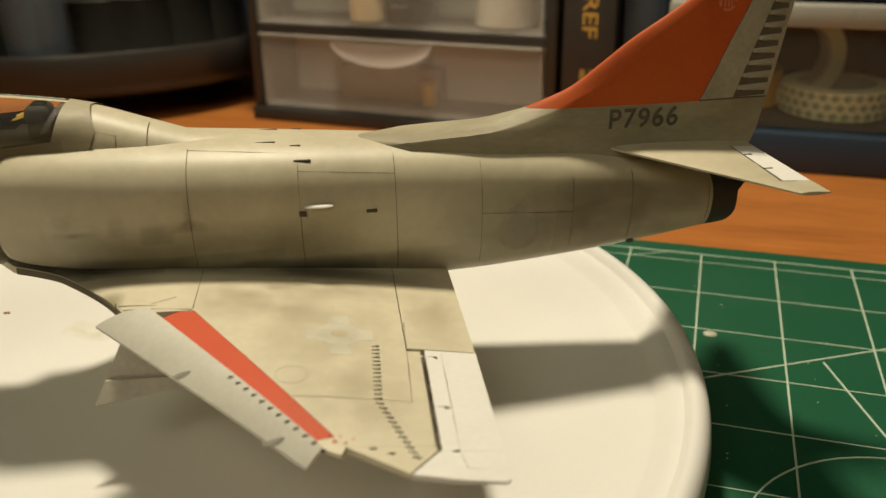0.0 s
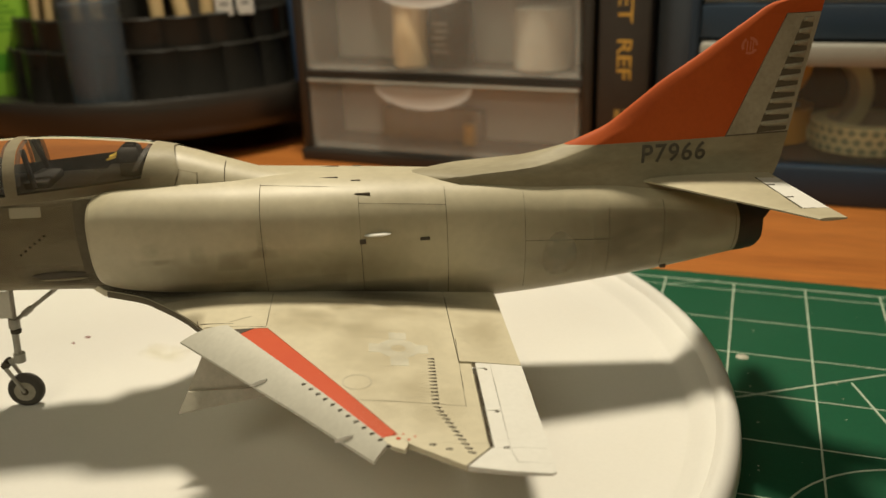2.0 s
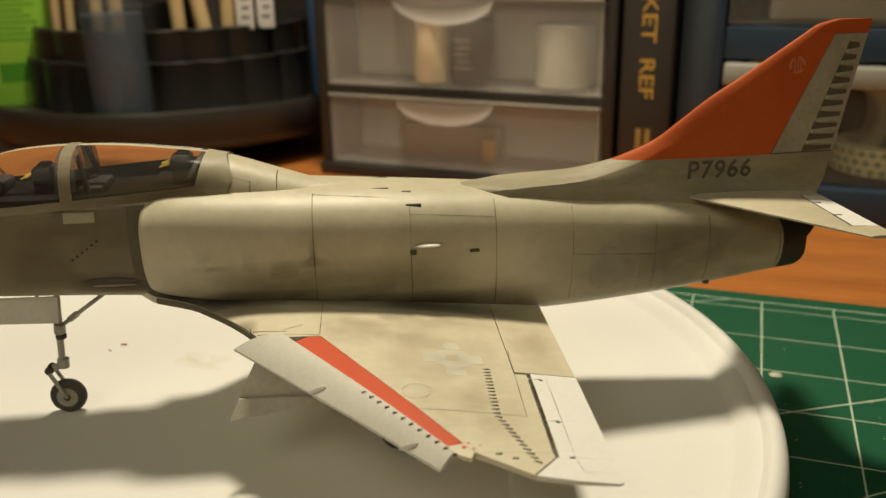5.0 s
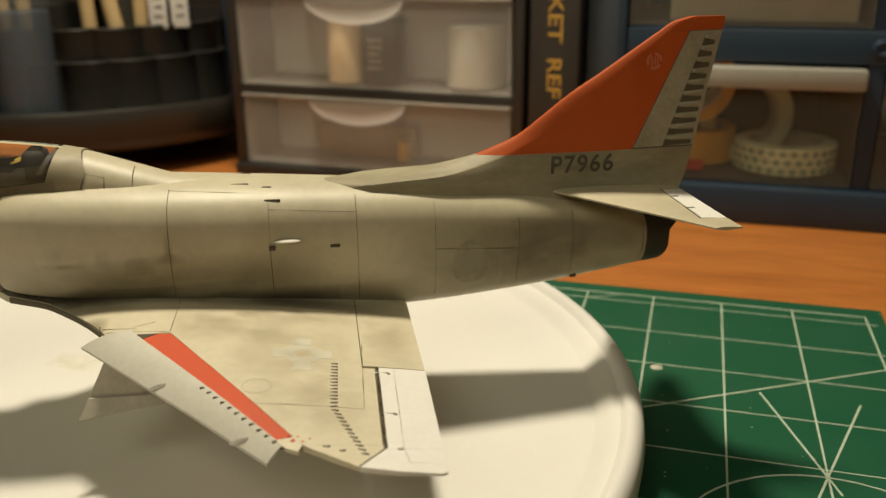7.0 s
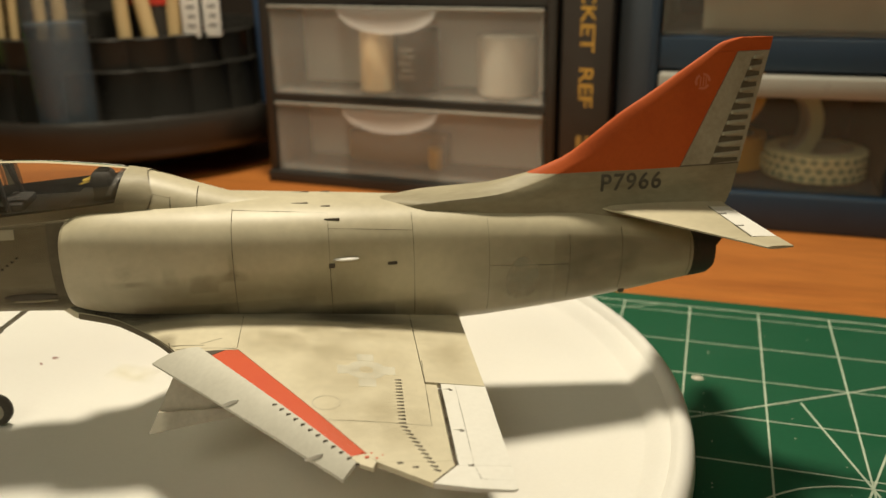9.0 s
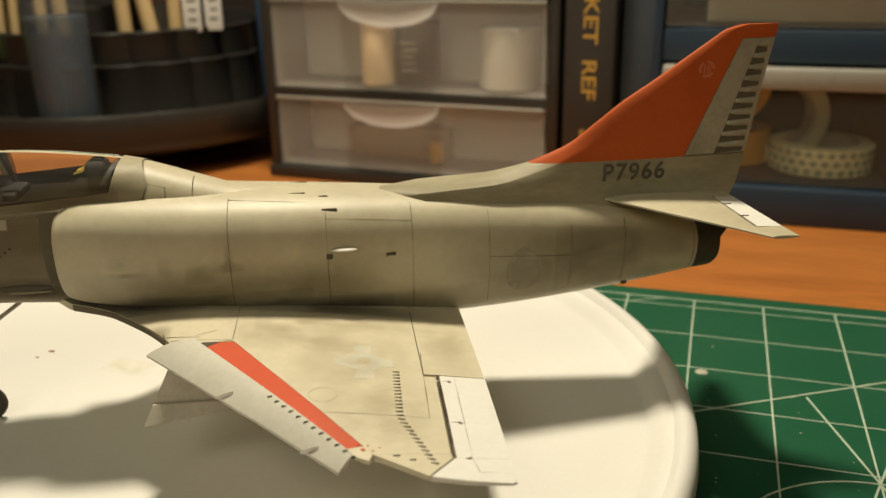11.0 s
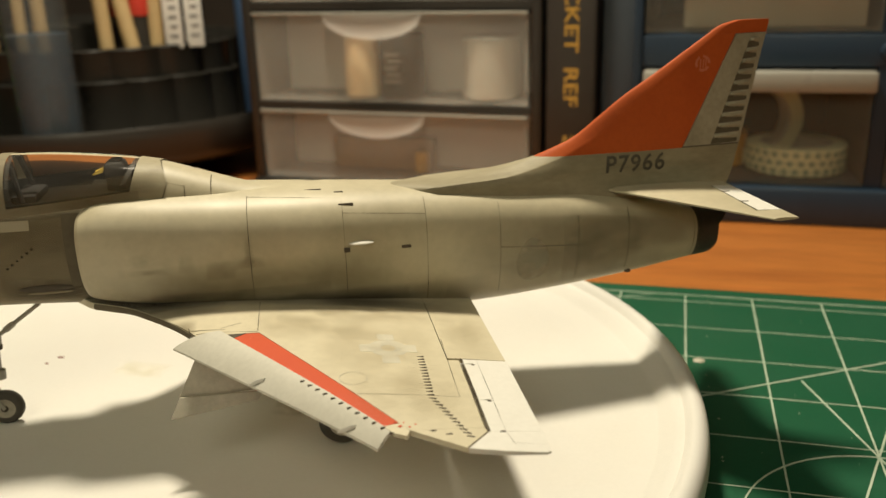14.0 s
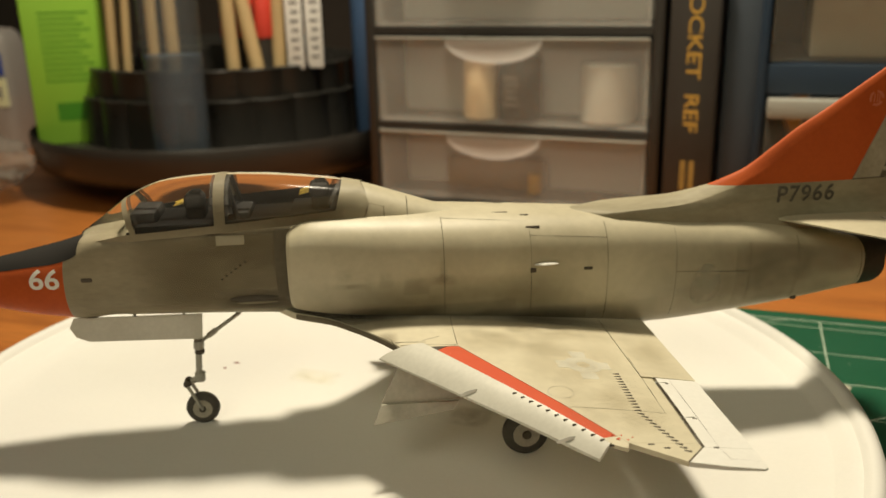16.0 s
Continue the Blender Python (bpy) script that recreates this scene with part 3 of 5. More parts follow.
def hood(xa, xb, nx, out, foot=glass_foot, nv=32, v0=-1.0, v1=1.0, low_side=0.0):
    """Part of the hood between the stations xa(v) and xb(v), down to foot(x)."""
    bm = bmesh.new()
    g = []
    for j in range(nv + 1):
        v = v0 + (v1 - v0) * j / nv
        a, b = xa(v), xb(v)
        row = []
        for i in range(nx + 1):
            x = a + (b - a) * i / nx
            row.append(bm.verts.new(shell_point(CANO, x, v * cano_phi(x, foot(x) - (low_side if v * FAR > 0 else 0)), out)))
        g.append(row)
    for a, b in zip(g, g[1:]):
        for i in range(nx):
            bm.faces.new((a[i], a[i + 1], b[i + 1], b[i]))
    return bm


def at_x(x):
    return lambda v: x


def slant(v):
    """Rear edge of the glass."""
    return -84.8 - 2.6 * abs(v) ** 2


def joint(v):
    """Rear edge of the hood, pointed aft at half its height."""
    v = abs(v)
    return -80.0 + 2.0 * min(v / 0.45, 1) - 4.6 * max(0.0, (v - 0.45) / 0.55)


canopy = mm(hood(lambda v: slant(v * 1.6 if abs(v) < 0.62 else 1.0), joint, 8, 0.14, lambda x: 70.0), "canopy_rear", SILL, None, "solid painted rear of the canopy")
mm(hood(lambda v: arch(v) + 1.3, at_x(-117.4), 16, 0.0, low_side=1.9), "front_canopy_pane", CANOPY, canopy, "clear plastic front canopy").visible_shadow = False
mm(hood(at_x(-114.8), slant, 16, 0.0, low_side=1.9), "rear_canopy_pane", CANOPY, canopy, "clear plastic rear canopy").visible_shadow = False
mm(hood(at_x(-154), arch, 10, 0.0), "windscreen_pane", CANOPY, canopy, "clear plastic windscreen").visible_shadow = False
mm(hood(arch, lambda v: arch(v) + 1.4, 2, 0.2, sill_foot), "canopy_frame", SHADECREAM, canopy)
mm(hood(at_x(-117.5), at_x(-114.7), 2, 0.2, sill_foot), "canopy_frame", SHADECREAM, canopy)


for xa, xb in ((lambda v: arch(v) + 1.4, lambda v: arch(v) + 2.3), (at_x(-118.4), at_x(-117.5)), (at_x(-114.7), at_x(-113.6)), (lambda v: slant(v) - 1.2, slant)):
    mm(hood(xa, xb, 2, -0.12), "pane_edge", EDGE, canopy, "dark inner edge of the clear pane")


def sill(x0, x1, s, out, up=0.0, down=0.0, n=36):
    bm = bmesh.new()
    g = []
    for i in range(n + 1):
        x = x0 + (x1 - x0) * i / n
        pa, pb = cano_phi(x, glass_foot(x) + up), cano_phi(x, sill_foot(x) - down)
        g.append([bm.verts.new(shell_point(CANO, x, s * (pa + (pb - pa) * j / 5), out)) for j in range(6)])
    for a, b in zip(g, g[1:]):
        for j in range(5):
            bm.faces.new((a[j], a[j + 1], b[j + 1], b[j]))
    return bm


for s in (-1, 1):
    low = 1.9 if s * FAR > 0 else 0.0
    mm(sill(-153.5, -84.5, s, 0.18, -low, 0.9), "canopy_sill", SHADECREAM, canopy)
    mm(sill(-140.0, -84.9, s, -0.35, 0.5 - low, 1.0), "cockpit_liner", TUB, canopy, "dark inner edge of the cockpit")
for s in (-1, 1):
    streak(lambda x, v, s=s: shell_point(CANO, x, s * (cano_phi(x, glass_foot(x)) * (1 - v) + cano_phi(x, sill_foot(x) - 2) * v), 0.28), -120, -79, -0.6, 1.1, canopy, material=GRIME_SHADE)
mm(hood(lambda v: joint(v) - 0.05, lambda v: joint(v) + 0.32, 2, 0.12, lambda x: 70.0), "canopy_joint", WASH, canopy)
# top frame of the hood, painted
mm(hood(lambda v: arch(0) + 1.0, at_x(-84.5), 30, 0.14, nv=4, v0=-0.04, v1=0.04), "canopy_spine", CREAM, canopy)

tub = mm(box(-138, -98.6, -9.2, 9.2, 74.0, 78.9, 0.5, bm=box(-98.55, -84.8, -9.2, 9.2, 74.0, 79.95, 0.5)), "cockpit_tub", TUB, None, "dark grey cockpit interior")
mm(box(-85.6, -85.2, -7.6, 7.6, 76.0, 84.6), "rear_bulkhead", BLACK, tub)
for sx, sz in ((-123.6, 0.0), (-90.8, 1.6)):
    seat = mm(box(sx - 2.2, sx + 2.6, -3.4, 3.4, 78.0, 81.6 + sz, 0.7), "ejection_seat", TUB, tub, "black ejection seat with yellow loops")
    mm(box(sx - 2.7, sx + 2.5, -3.2, 3.2, 80.6 + sz, 85.0 + sz, 1.5, 4), "headrest", BLACK, seat)
    mm(box(sx - 1.2, sx + 1.6, -1.6, 1.6, 84.5 + sz, 85.6 + sz, 0.4), "canopy_breaker", TUB, seat)
    for s in (-1, 1):
        bm = bmesh.new()
        for k in range(7):
            a, b = math.pi * k / 7, math.pi * (k + 1) / 7
            rod((sx - 2.8 - 2.6 * math.sin(a), s * 1.5 + 1.0 * math.cos(a), 82.9 + sz - 0.8 * math.sin(a)), (sx - 2.8 - 2.6 * math.sin(b), s * 1.5 + 1.0 * math.cos(b), 82.9 + sz - 0.8 * math.sin(b)), 0.17, n=6, bm=bm)
        mm(bm, "firing_loop", YELLOW, seat, "yellow striped loop")
mm(box(-139.6, -133, -6, 6, 77.5, 81.6, 0.8), "coaming", BLACK, tub)
mm(box(-113.5, -109, -6, 6, 78, 80.6, 0.8), "coaming", BLACK, tub)
mm(slab([(-114.6, -6.5), (-113.0, -6.5), (-113.0, 6.5), (-114.6, 6.5)], lambda x, y: 80.4, lambda x, y: 79.0), "blast_shield_foot", BLACK, tub)
for s in (-1, 1):
    mm(rod((-112.2, s * 6.5, 79.0), (-114.4, s * 4.0, 88.0), 0.75, 0.65, 8), "blast_shield_frame", BLACK, tub)

# fin: height, leading edge, trailing edge, half thickness
FIN = [(68.0, -32.5, 72.0, 4.9), (69.0, -32.0, 72.0, 4.6), (72.0, -30.5, 73.2, 3.3), (74.0, -29.0, 73.9, 2.75), (76.0, -25.0, 74.3, 2.5), (77.0, -5.0, 74.5, 2.42), (78.2, 4.3, 74.7, 2.36), (79.8, 11.8, 75.1, 2.3), (81.0, 16.6, 75.3, 2.25), (82.0, 19.4, 75.5, 2.2), (85.2, 27.0, 76.1, 2.0),
       (90.8, 34.6, 77.1, 1.75), (96.0, 41.4, 78.0, 1.55), (101.0, 49.2, 78.9, 1.35), (106.0, 56.6, 79.8, 1.15), (111.0, 64.0, 80.8, 0.9), (113.4, 67.8, 81.2, 0.75), (114.4, 71.8, 81.3, 0.5)]


SWELL = [(68.0, 0.8), (70.0, 2.0), (72.0, 3.1), (75.0, 3.7), (77.0, 3.3), (78.2, 2.7), (79.8, 1.5), (81.0, 0.6), (83.0, 0.0), (115.0, 0.0)]


def fin_half(x, z):
    le, te, t = curve_at(FIN, z)
    s = min(max((x - le) / (te - le), 0), 1)
    # the forward root swells into a broad fairing
    k, q = min(max((38 - x) / 36, 0), 1), min(max((x + 33) / 22, 0), 1)
    t = t * (0.35 + 0.65 * q) + curve_at(SWELL, z)[0] * k * k * (3 - 2 * k) * q
    return 1.2 * t * (min(1.0, (s / 0.13)) ** 0.5) * (1 - 0.85 * max(0.0, (s - 0.45) / 0.55) ** 1.3) + 0.02


def hinge(z):
    return 58.3 + (z - 81.5) * 0.4543


def blade(z0, z1, nz, xa, xb, nx, out=0.0):
    bm = bmesh.new()
    sides = []
    for s in (-1, 1):
        g = []
        for i in range(nz + 1):
            z = z0 + (z1 - z0) * i / nz
            a, b = xa(z), xb(z)
            g.append([bm.verts.new((x, s * (fin_half(x, z) + out), z)) for x in (a + (b - a) * (j / nx) ** 1.6 for j in range(nx + 1))])
        sides.append(g)
        for i in range(nz):
            for j in range(nx):
                bm.faces.new((g[i][j], g[i][j + 1], g[i + 1][j + 1], g[i + 1][j]))
    a, b = sides
    for i in range(nz):
        for j in (0, nx):
            bm.faces.new((a[i][j], a[i + 1][j], b[i + 1][j], b[i][j]))
    for i in (0, nz):
        for j in range(nx):
            bm.faces.new((a[i][j], a[i][j + 1], b[i][j + 1], b[i][j]))
    return bm


def le(z):
    return curve_at(FIN, z)[0]


def te(z):
    return curve_at(FIN, z)[1]


fin = mm(blade(68, 81.0, 34, le, te, 60), "tail_fin", SILL, None, "grimy cream fin base, darkened for shade")
mm(blade(81.03, 111.0, 26, le, lambda z: hinge(z) - 0.12, 26), "fin_panel", ORANGE, fin, "orange-red painted fin")
mm(blade(111.03, 114.4, 8, le, te, 24), "fin_cap", ORANGE, fin, "orange-red fin tip")
rudder = mm(blade(81.3, 110.9, 20, lambda z: hinge(z) + 0.12, te, 12), "rudder", RUDDER, fin, "dull cream-grey rudder with outside ribs, darkened for shade")
for k in range(10):
    z = 82.4 + 2.86 * k
    for s in (-1, 1):
        x0, x1 = hinge(z) + 8.0 - 0.118 * (z - 82), te(z) - 0.5 - 0.05 * k
        def flank(x, zz, out, s=s):
            return (x, s * (fin_half(x, zz) + out), zz)
        # raised tapering tab: blunt in front, fading into the trailing edge
        bm = bmesh.new()
        low = [flank(x0 + 0.7, z + 0.62, -0.1), flank(x1, z + 0.35, -0.1), flank(x1, z + 1.95, -0.1), flank(x0 + 1.1, z + 1.75, -0.1)]
        high = [flank(x0 + 1.0, z + 0.85, 0.7), flank(x1 - 0.3, z + 0.6, 0.14), flank(x1 - 0.3, z + 1.6, 0.14), flank(x0 + 1.3, z + 1.5, 0.7)]
        v = [bm.verts.new(q) for q in low + high]
        for f in ((0, 1, 5, 4), (1, 2, 6, 5), (2, 3, 7, 6), (3, 0, 4, 7), (4, 5, 6, 7)):
            bm.faces.new([v[i] for i in f])
        bmesh.ops.bevel(bm, geom=bm.edges[:], offset=0.14, segments=1, affect="EDGES")
        mm(bm, "rudder_rib", RUDDER, rudder)
        # shade of the slot between two tabs, painted flush, widest in front
        bm = bmesh.new()
        tri = [(x0 - 0.15, z - 1.1), (x0 + 0.9, z - 1.0), (x1 - 0.4, z - 0.75), (x1 - 0.4, z + 0.30), (x0 + 2.2, z + 0.42), (x0 + 0.75, z + 1.15), (x0 + 0.35, z + 0.5)]
        bm.faces.new([bm.verts.new(flank(x, zz, 0.05)) for x, zz in tri])
        mm(bm, "rib_slot", SLOT, rudder, smooth=False)
for s in (-1, 1):
    bm = bmesh.new()
    for za, zb, fx, off in ((81.0, 81.3, None, 0),):
        x0, x1 = 58.0, 75.2
        f = [bm.verts.new((x, s * (fin_half(x, z) + 0.06), z)) for x, z in ((x0, 81.0), (x1, 81.0), (x1, 81.35), (x0, 81.35))]
        bm.faces.new(f)
    mm(bm, "rudder_gap", LINE, fin, smooth=False)
bm = lettering("P7966", 6.7, 0.03, 1.14, 0.10)
for v in bm.verts:
    x = 44.5 + v.co.x * 0.93
    z = 77.6 + v.co.y
    v.co = Vector((x, -(fin_half(x, z) + 0.20 + v.co.z), z))
mm(bm, "serial_marking", MARK, fin, "dark stencilled serial P7966", smooth=False)
# faded emblem on the fin
bm = bmesh.new()
for a0 in range(0, 12):
    if a0 % 4 == 3:
        continue
    a, b = math.tau * a0 / 12, math.tau * (a0 + 1) / 12
    q = [(62.6 + r * math.cos(t), 103.6 + r * math.sin(t)) for r, t in ((1.5, a), (1.5, b), (2.2, b), (2.2, a))]
    bm.faces.new([bm.verts.new((x, -(fin_half(x, z) + 0.05), z)) for x, z in q])
for dx in (-0.7, 0.1, 0.8):
    q = [(62.6 + dx - 0.15, 102.4), (62.6 + dx + 0.2, 102.4), (62.6 + dx + 0.3, 104.8), (62.6 + dx - 0.05, 104.8)]
    bm.faces.new([bm.verts.new((x, -(fin_half(x, z) + 0.05), z)) for x, z in q])
mm(bm, "emblem", paint("faded_orange_emblem", (0.56, 0.165, 0.08), 0.5), fin, "faded pale round emblem", smooth=False)

# tailplanes
for s in (-1, 1):
    def tz(x, y, s=s):
        c0 = 36.4 + (abs(y) - 3) * 0.80
        c1 = 70 + (abs(y) - 3) * 0.045
        k = min(max((x - c0) / (c1 - c0), 0), 1)
        return 71.0 + 0.9 * (1 - abs(y) / 60) * (math.sqrt(max(k, 0)) * (1 - k) * 1.9 + 0.12)

    def tb(x, y):
        return 142.0 - tz(x, y) - 0.25
    stab = mm(patch((36.4, s * 3), (64.4, s * 3), (64.7, s * 32.6), (60.1, s * 32.6), 12, 10, tz, tb), "tailplane", CREAM)
    mm(patch((60.1, s * 32.62), (71.2, s * 32.62), (71.7, s * 39.4), (65.3, s * 39.4), 8, 4, tz, tb), "tailplane_tip", CREAM, stab)
    mm(patch((64.45, s * 3), (70, s * 3), (70.2, s * 7.5), (64.5, s * 7.5), 4, 3, tz, tb), "tailplane_root", CREAM, stab)
    mm(patch((64.75, s * 7.6), (70.2, s * 7.6), (71.1, s * 32.4), (65.0, s * 32.4), 4, 10, tz, tb), "elevator", WHITE, stab, "white elevator set into the tailplane")
    for x0, x1, y0, y1 in ((64.3, 64.65, 7.6, 32.5), (65.0, 67.8, 32.45, 32.7)):
        mm(slab([(x0, s * y0), (x1, s * y0), (x1, s * y1), (x0, s * y1)], lambda x, y: tz(x, y) + 0.05, lambda x, y: tz(x, y) - 0.2), "panel_line", WASH, stab, smooth=False)
    for y0 in (13.8, 23.9):
        mm(box(64.4, 66.6, s * y0, s * (y0 + 0.5), 71.0, tz(65.5, s * y0) + 0.1), "hinge_mark", LINE, stab, smooth=False)

# wings
def hollow(y):
    """The inner leading edge bends, and flares forward where it meets the body."""
    y = abs(y)
    if y < 17:
        return -0.4 * (17 - max(y, 11.6)) ** 1.7
    return 1.3 * math.sin(math.pi * min((y - 17) / 18, 1))


def wing_le(y):
    return -102 + 0.87 * abs(y) + hollow(y)


def wing_half(x, y):
    c0, c1 = wing_le(y) - 1, -3.0
    k = min(max((x - c0) / (c1 - c0), 0), 1)
    thin = 1 - 0.45 * min(1, max(0, (abs(y) - 66) / 16))
    return (c1 - c0) * 0.062 * (math.sqrt(k) * (1 - k) * 1.35 + 0.012) * thin + 0.10 * min(1, max(0, (abs(y) - 40) / 40))


def wing_mid(x, y):
    return 44.6 - 0.085 * (x + 3) + 0.022 * (abs(y) - 10)


def wt(x, y):
    return wing_mid(x, y) + wing_half(x, y)


def wb(x, y):
    return wing_mid(x, y) - wing_half(x, y) * 0.8 - 0.15 * min(1, max(0, (abs(y) - 40) / 40))


def on_wing(x, y, s, lift):
    x = max(x, wing_le(y) + 0.2)
    return Vector((x, s * y, wt(x, y) + lift))


for s in (-1, 1):
    port = s < 0
    bm = patch((-96.8, s * 6), (-16.5, s * 6), (-16.5, s * 35), (wing_le(35) + 0.5, s * 35), 26, 24, wt, wb, lambda p, u: (p[0] + hollow(p[1]) * (1 - u), p[1]))
    wing = mm(bm, "wing", CREAMW)
    mm(patch((-57.65, s * 35), (-16.5, s * 35), (-16.5, s * 50), (-57.65 + 9.62, s * 50), 18, 6, wt, wb), "outer_wing_panel", CREAMW, wing)
    mm(patch((-57.6 + 9.62, s * 50), (-13.9, s * 50), (-14.4, s * 80.38), (-28.6, s * 80.38), 18, 12, wt, wb), "outer_wing_panel", CREAMW, wing)
    mm(patch((-66.6, s * 35), (-57.7, s * 35), (-30.2, s * 77.4), (-33.8, s * 78.2), 5, 14, lambda x, y: wt(x, y) - 0.1, wb), "slat_well", RED, wing, "bright red strip behind the drooped slat")
    mm(patch((-16.3, s * 6), (-3.0, s * 6), (-3.0, s * 49.0), (-16.3, s * 49.0), 6, 12, wt, wb), "flap", CREAMW, wing)
    mm(patch((-13.0, s * 49.3), (-2.9, s * 49.3), (-3.4, s * 81.66), (-13.5, s * 81.66), 5, 8, wt, wb), "aileron", WHITE, wing, "white aileron")
    mm(slab([(-13.7, s * 81.7), (-18.9, s * 87.6), (-12, s * 89.0), (-4.6, s * 89.6), (-3.7, s * 89.0), (-3.35, s * 81.7)], wt, wb), "wing_tip", WHITE, wing, "white wing tip")
    mm(patch((-28.6, s * 80.42), (-14.4, s * 80.42), (-14.1, s * 81.6), (-19.0, s * 87.5), 18, 5, wt, wb), "tip_fairing", CREAMW, wing)
    mm(slab([(-30.2, s * 77.6), (-33.7, s * 78.3), (-31.6, s * 80.9), (-29.4, s * 82.2), (-28.7, s * 80.4)], lambda x, y: wt(x, y) - 0.02, wb), "slat_end_rib", CREAMW, wing)
    mm(slab([(-66.3, s * 35.02), (-60.6, s * 35.02), (-64.0, s * 37.6), (-65.2, s * 36.9)], lambda x, y: wt(x, y) + 0.02, lambda x, y: wt(x, y) - 0.3), "slat_gap", LINE, wing, "dark gap at the root end of the slat", smooth=False)

    # brown stains on the wing skin; root smears of soot with shade painted in
    for k, (xa, xb, ya, yb) in enumerate(((-62, -30, 20, 40), (-46, -18, 30, 56), (-40, -16, 52, 78), (-54, -10, 17, 30), (-16, -4, 18, 50))):
        streak(lambda x, y, s=s, k=k: Vector((x, s * y, wt(x, y) + 0.055 + 0.006 * k)), xa, xb, ya, yb, wing, material=STAIN)
    streak(lambda x, y, s=s: on_wing(x, y, s, 0.09), -95, -4, 11, 19.5, wing)
    streak(lambda x, y, s=s: on_wing(x, y, s, 0.10), -101, -66, 8, 24, wing)
    streak(lambda x, y, s=s: on_wing(x, y, s, 0.115), -110, -80, 6, 20, wing)
    streak(lambda x, y, s=s: on_wing(x, y, s, 0.13), -107, -78, 7, 18, wing)
    streak(lambda x, y, s=s: on_wing(x, y, s, 0.11), -81, -72, 25, 36, wing, 10, 8, GRIME_SHADE)

    # leading edge of the wing root, soot-brown with shade put into the colour
    bm = bmesh.new()
    row = []
    for k in range(25):
        y = 11.8 + 22.8 * k / 24
        x = wing_le(y)
        row.append([bm.verts.new((xx, s * y, z)) for xx, z in ((x + 0.05, wt(x + 0.05, y) - 0.02), (x - 0.12, wt(x, y) - 0.10), (x - 0.25, wing_mid(x, y)), (x - 0.12, wb(x, y)))])
    for a, b in zip(row, row[1:]):
        for k in range(3):
            bm.faces.new((a[k], a[k + 1], b[k + 1], b[k]))
    mm(bm, "root_leading_edge", SHADEBROWN, wing, "dark leading edge of the wing root, soot and painted shade")

    # drooped slat
    def st(x, y):
        f = min(max((x - (wing_le(y) - 5.6)) / 11.5, 0), 1)
        return wt(wing_le(y) + 6, y) + 0.9 - 3.6 * (1 - f) ** 2.2

    def sb(x, y):
        f = min(max((x - (wing_le(y) - 5.6)) / 11.5, 0), 1)
        return st(x, y) - 0.35 - 1.3 * f * (1 - f) * 3 * (1 - f)
    slat = mm(patch((-77.2, s * 34.5), (-66.4, s * 34.5), (-32.2, s * 79.8), (-35.0, s * 82.0), 12, 16, st, sb), "slat", SLAT, wing, "pale grey drooped leading-edge slat")
    for x0, y0 in ((-57.7, 54.7), (-40.3, 74.9)):
        for name, dx, dy, size, material in (("slat_fence", -0.1, 0.65, (2.0, 0.11, 0.50), WHITE), ("slat_fence", 0.2, -0.70, (2.0, 0.11, 0.45), WHITE),
                                             ("fence_slot", 0.0, 0.45, (2.0, 0.20, 0.30), LINE), ("fence_slot", 0.2, -0.95, (1.8, 0.13, 0.30), LINE)):
            bm = bmesh.new()
            bmesh.ops.create_uvsphere(bm, u_segments=16, v_segments=8, radius=1, matrix=Matrix.Translation((x0 + dx, s * (y0 + dy), st(x0, y0) - 0.1)) @ Matrix.Rotation(s * radians(12), 4, "Z") @ Matrix.Rotation(radians(-22), 4, "Y") @ Matrix.Diagonal((*size, 1)))
            mm(bm, name, material, slat)
    for k in range(12):
        y0 = 60.0 + 1.86 * k
        x0 = -48.2 + 1.46 * k
        mm(box(x0 - 0.48, x0 + 0.48, s * (y0 - 0.22), s * (y0 + 0.22), st(x0, y0) - 0.3, st(x0, y0) + 0.16, 0.08, 1), "slat_generator", LINE, slat, smooth=False)
    for x0, y0, r0 in ((-30.4, 78.8, 0.35), (-28.6, 79.3, 0.22), (-29.5, 77.6, 0.18), (-27.4, 78.4, 0.16), (-31.2, 77.2, 0.2)):
        mm(slab([(x0 + r0 * math.cos(q) * 1.3, s * y0 + r0 * math.sin(q)) for q in (math.tau * w / 8 for w in range(8))], lambda x, y: wt(x, y) + 0.07, lambda x, y: wt(x, y) - 0.1), "paint_fleck", RED, wing, smooth=False)
    for x0, y0 in ((-24.4, 81.0), (-21.6, 82.4)):
        mm(box(x0 - 0.6, x0 + 0.6, s * (y0 - 0.18), s * (y0 + 0.18), wt(x0, y0) - 0.3, wt(x0, y0) + 0.12), "vent_hole", LINE, wing, smooth=False)
    # rows of small vortex generators
    for k in range(26):
        if k < 14:
            x0, y0 = -22.3 - 0.038 * k, 48.7 + 1.43 * k
        else:
            x0, y0 = -22.6 + 0.445 * (k - 14), 68.7 + 1.345 * (k - 14)
        bm = box(-0.74, 0.74, -0.19, 0.19, 0, 0.2)
        bmesh.ops.transform(bm, matrix=Matrix.Translation((x0, s * y0, wt(x0, y0) - 0.1)) @ Matrix.Rotation(s * radians(2 if k < 14 else 20), 4, "Z"), verts=bm.verts[:])
        mm(bm, "vortex_generator", LINE, wing, smooth=False)
    # engraved lines, dark with wash
    def score(x0, y0, x1, y1, w=0.17, n=14, s=s, wing=wing):
        bm = bmesh.new()
        d = Vector((x1 - x0, y1 - y0)).normalized()
        nx, ny = -d.y * w / 2, d.x * w / 2
        row = []
        for i in range(n + 1):
            t = i / n
            x, y = x0 + (x1 - x0) * t, y0 + (y1 - y0) * t
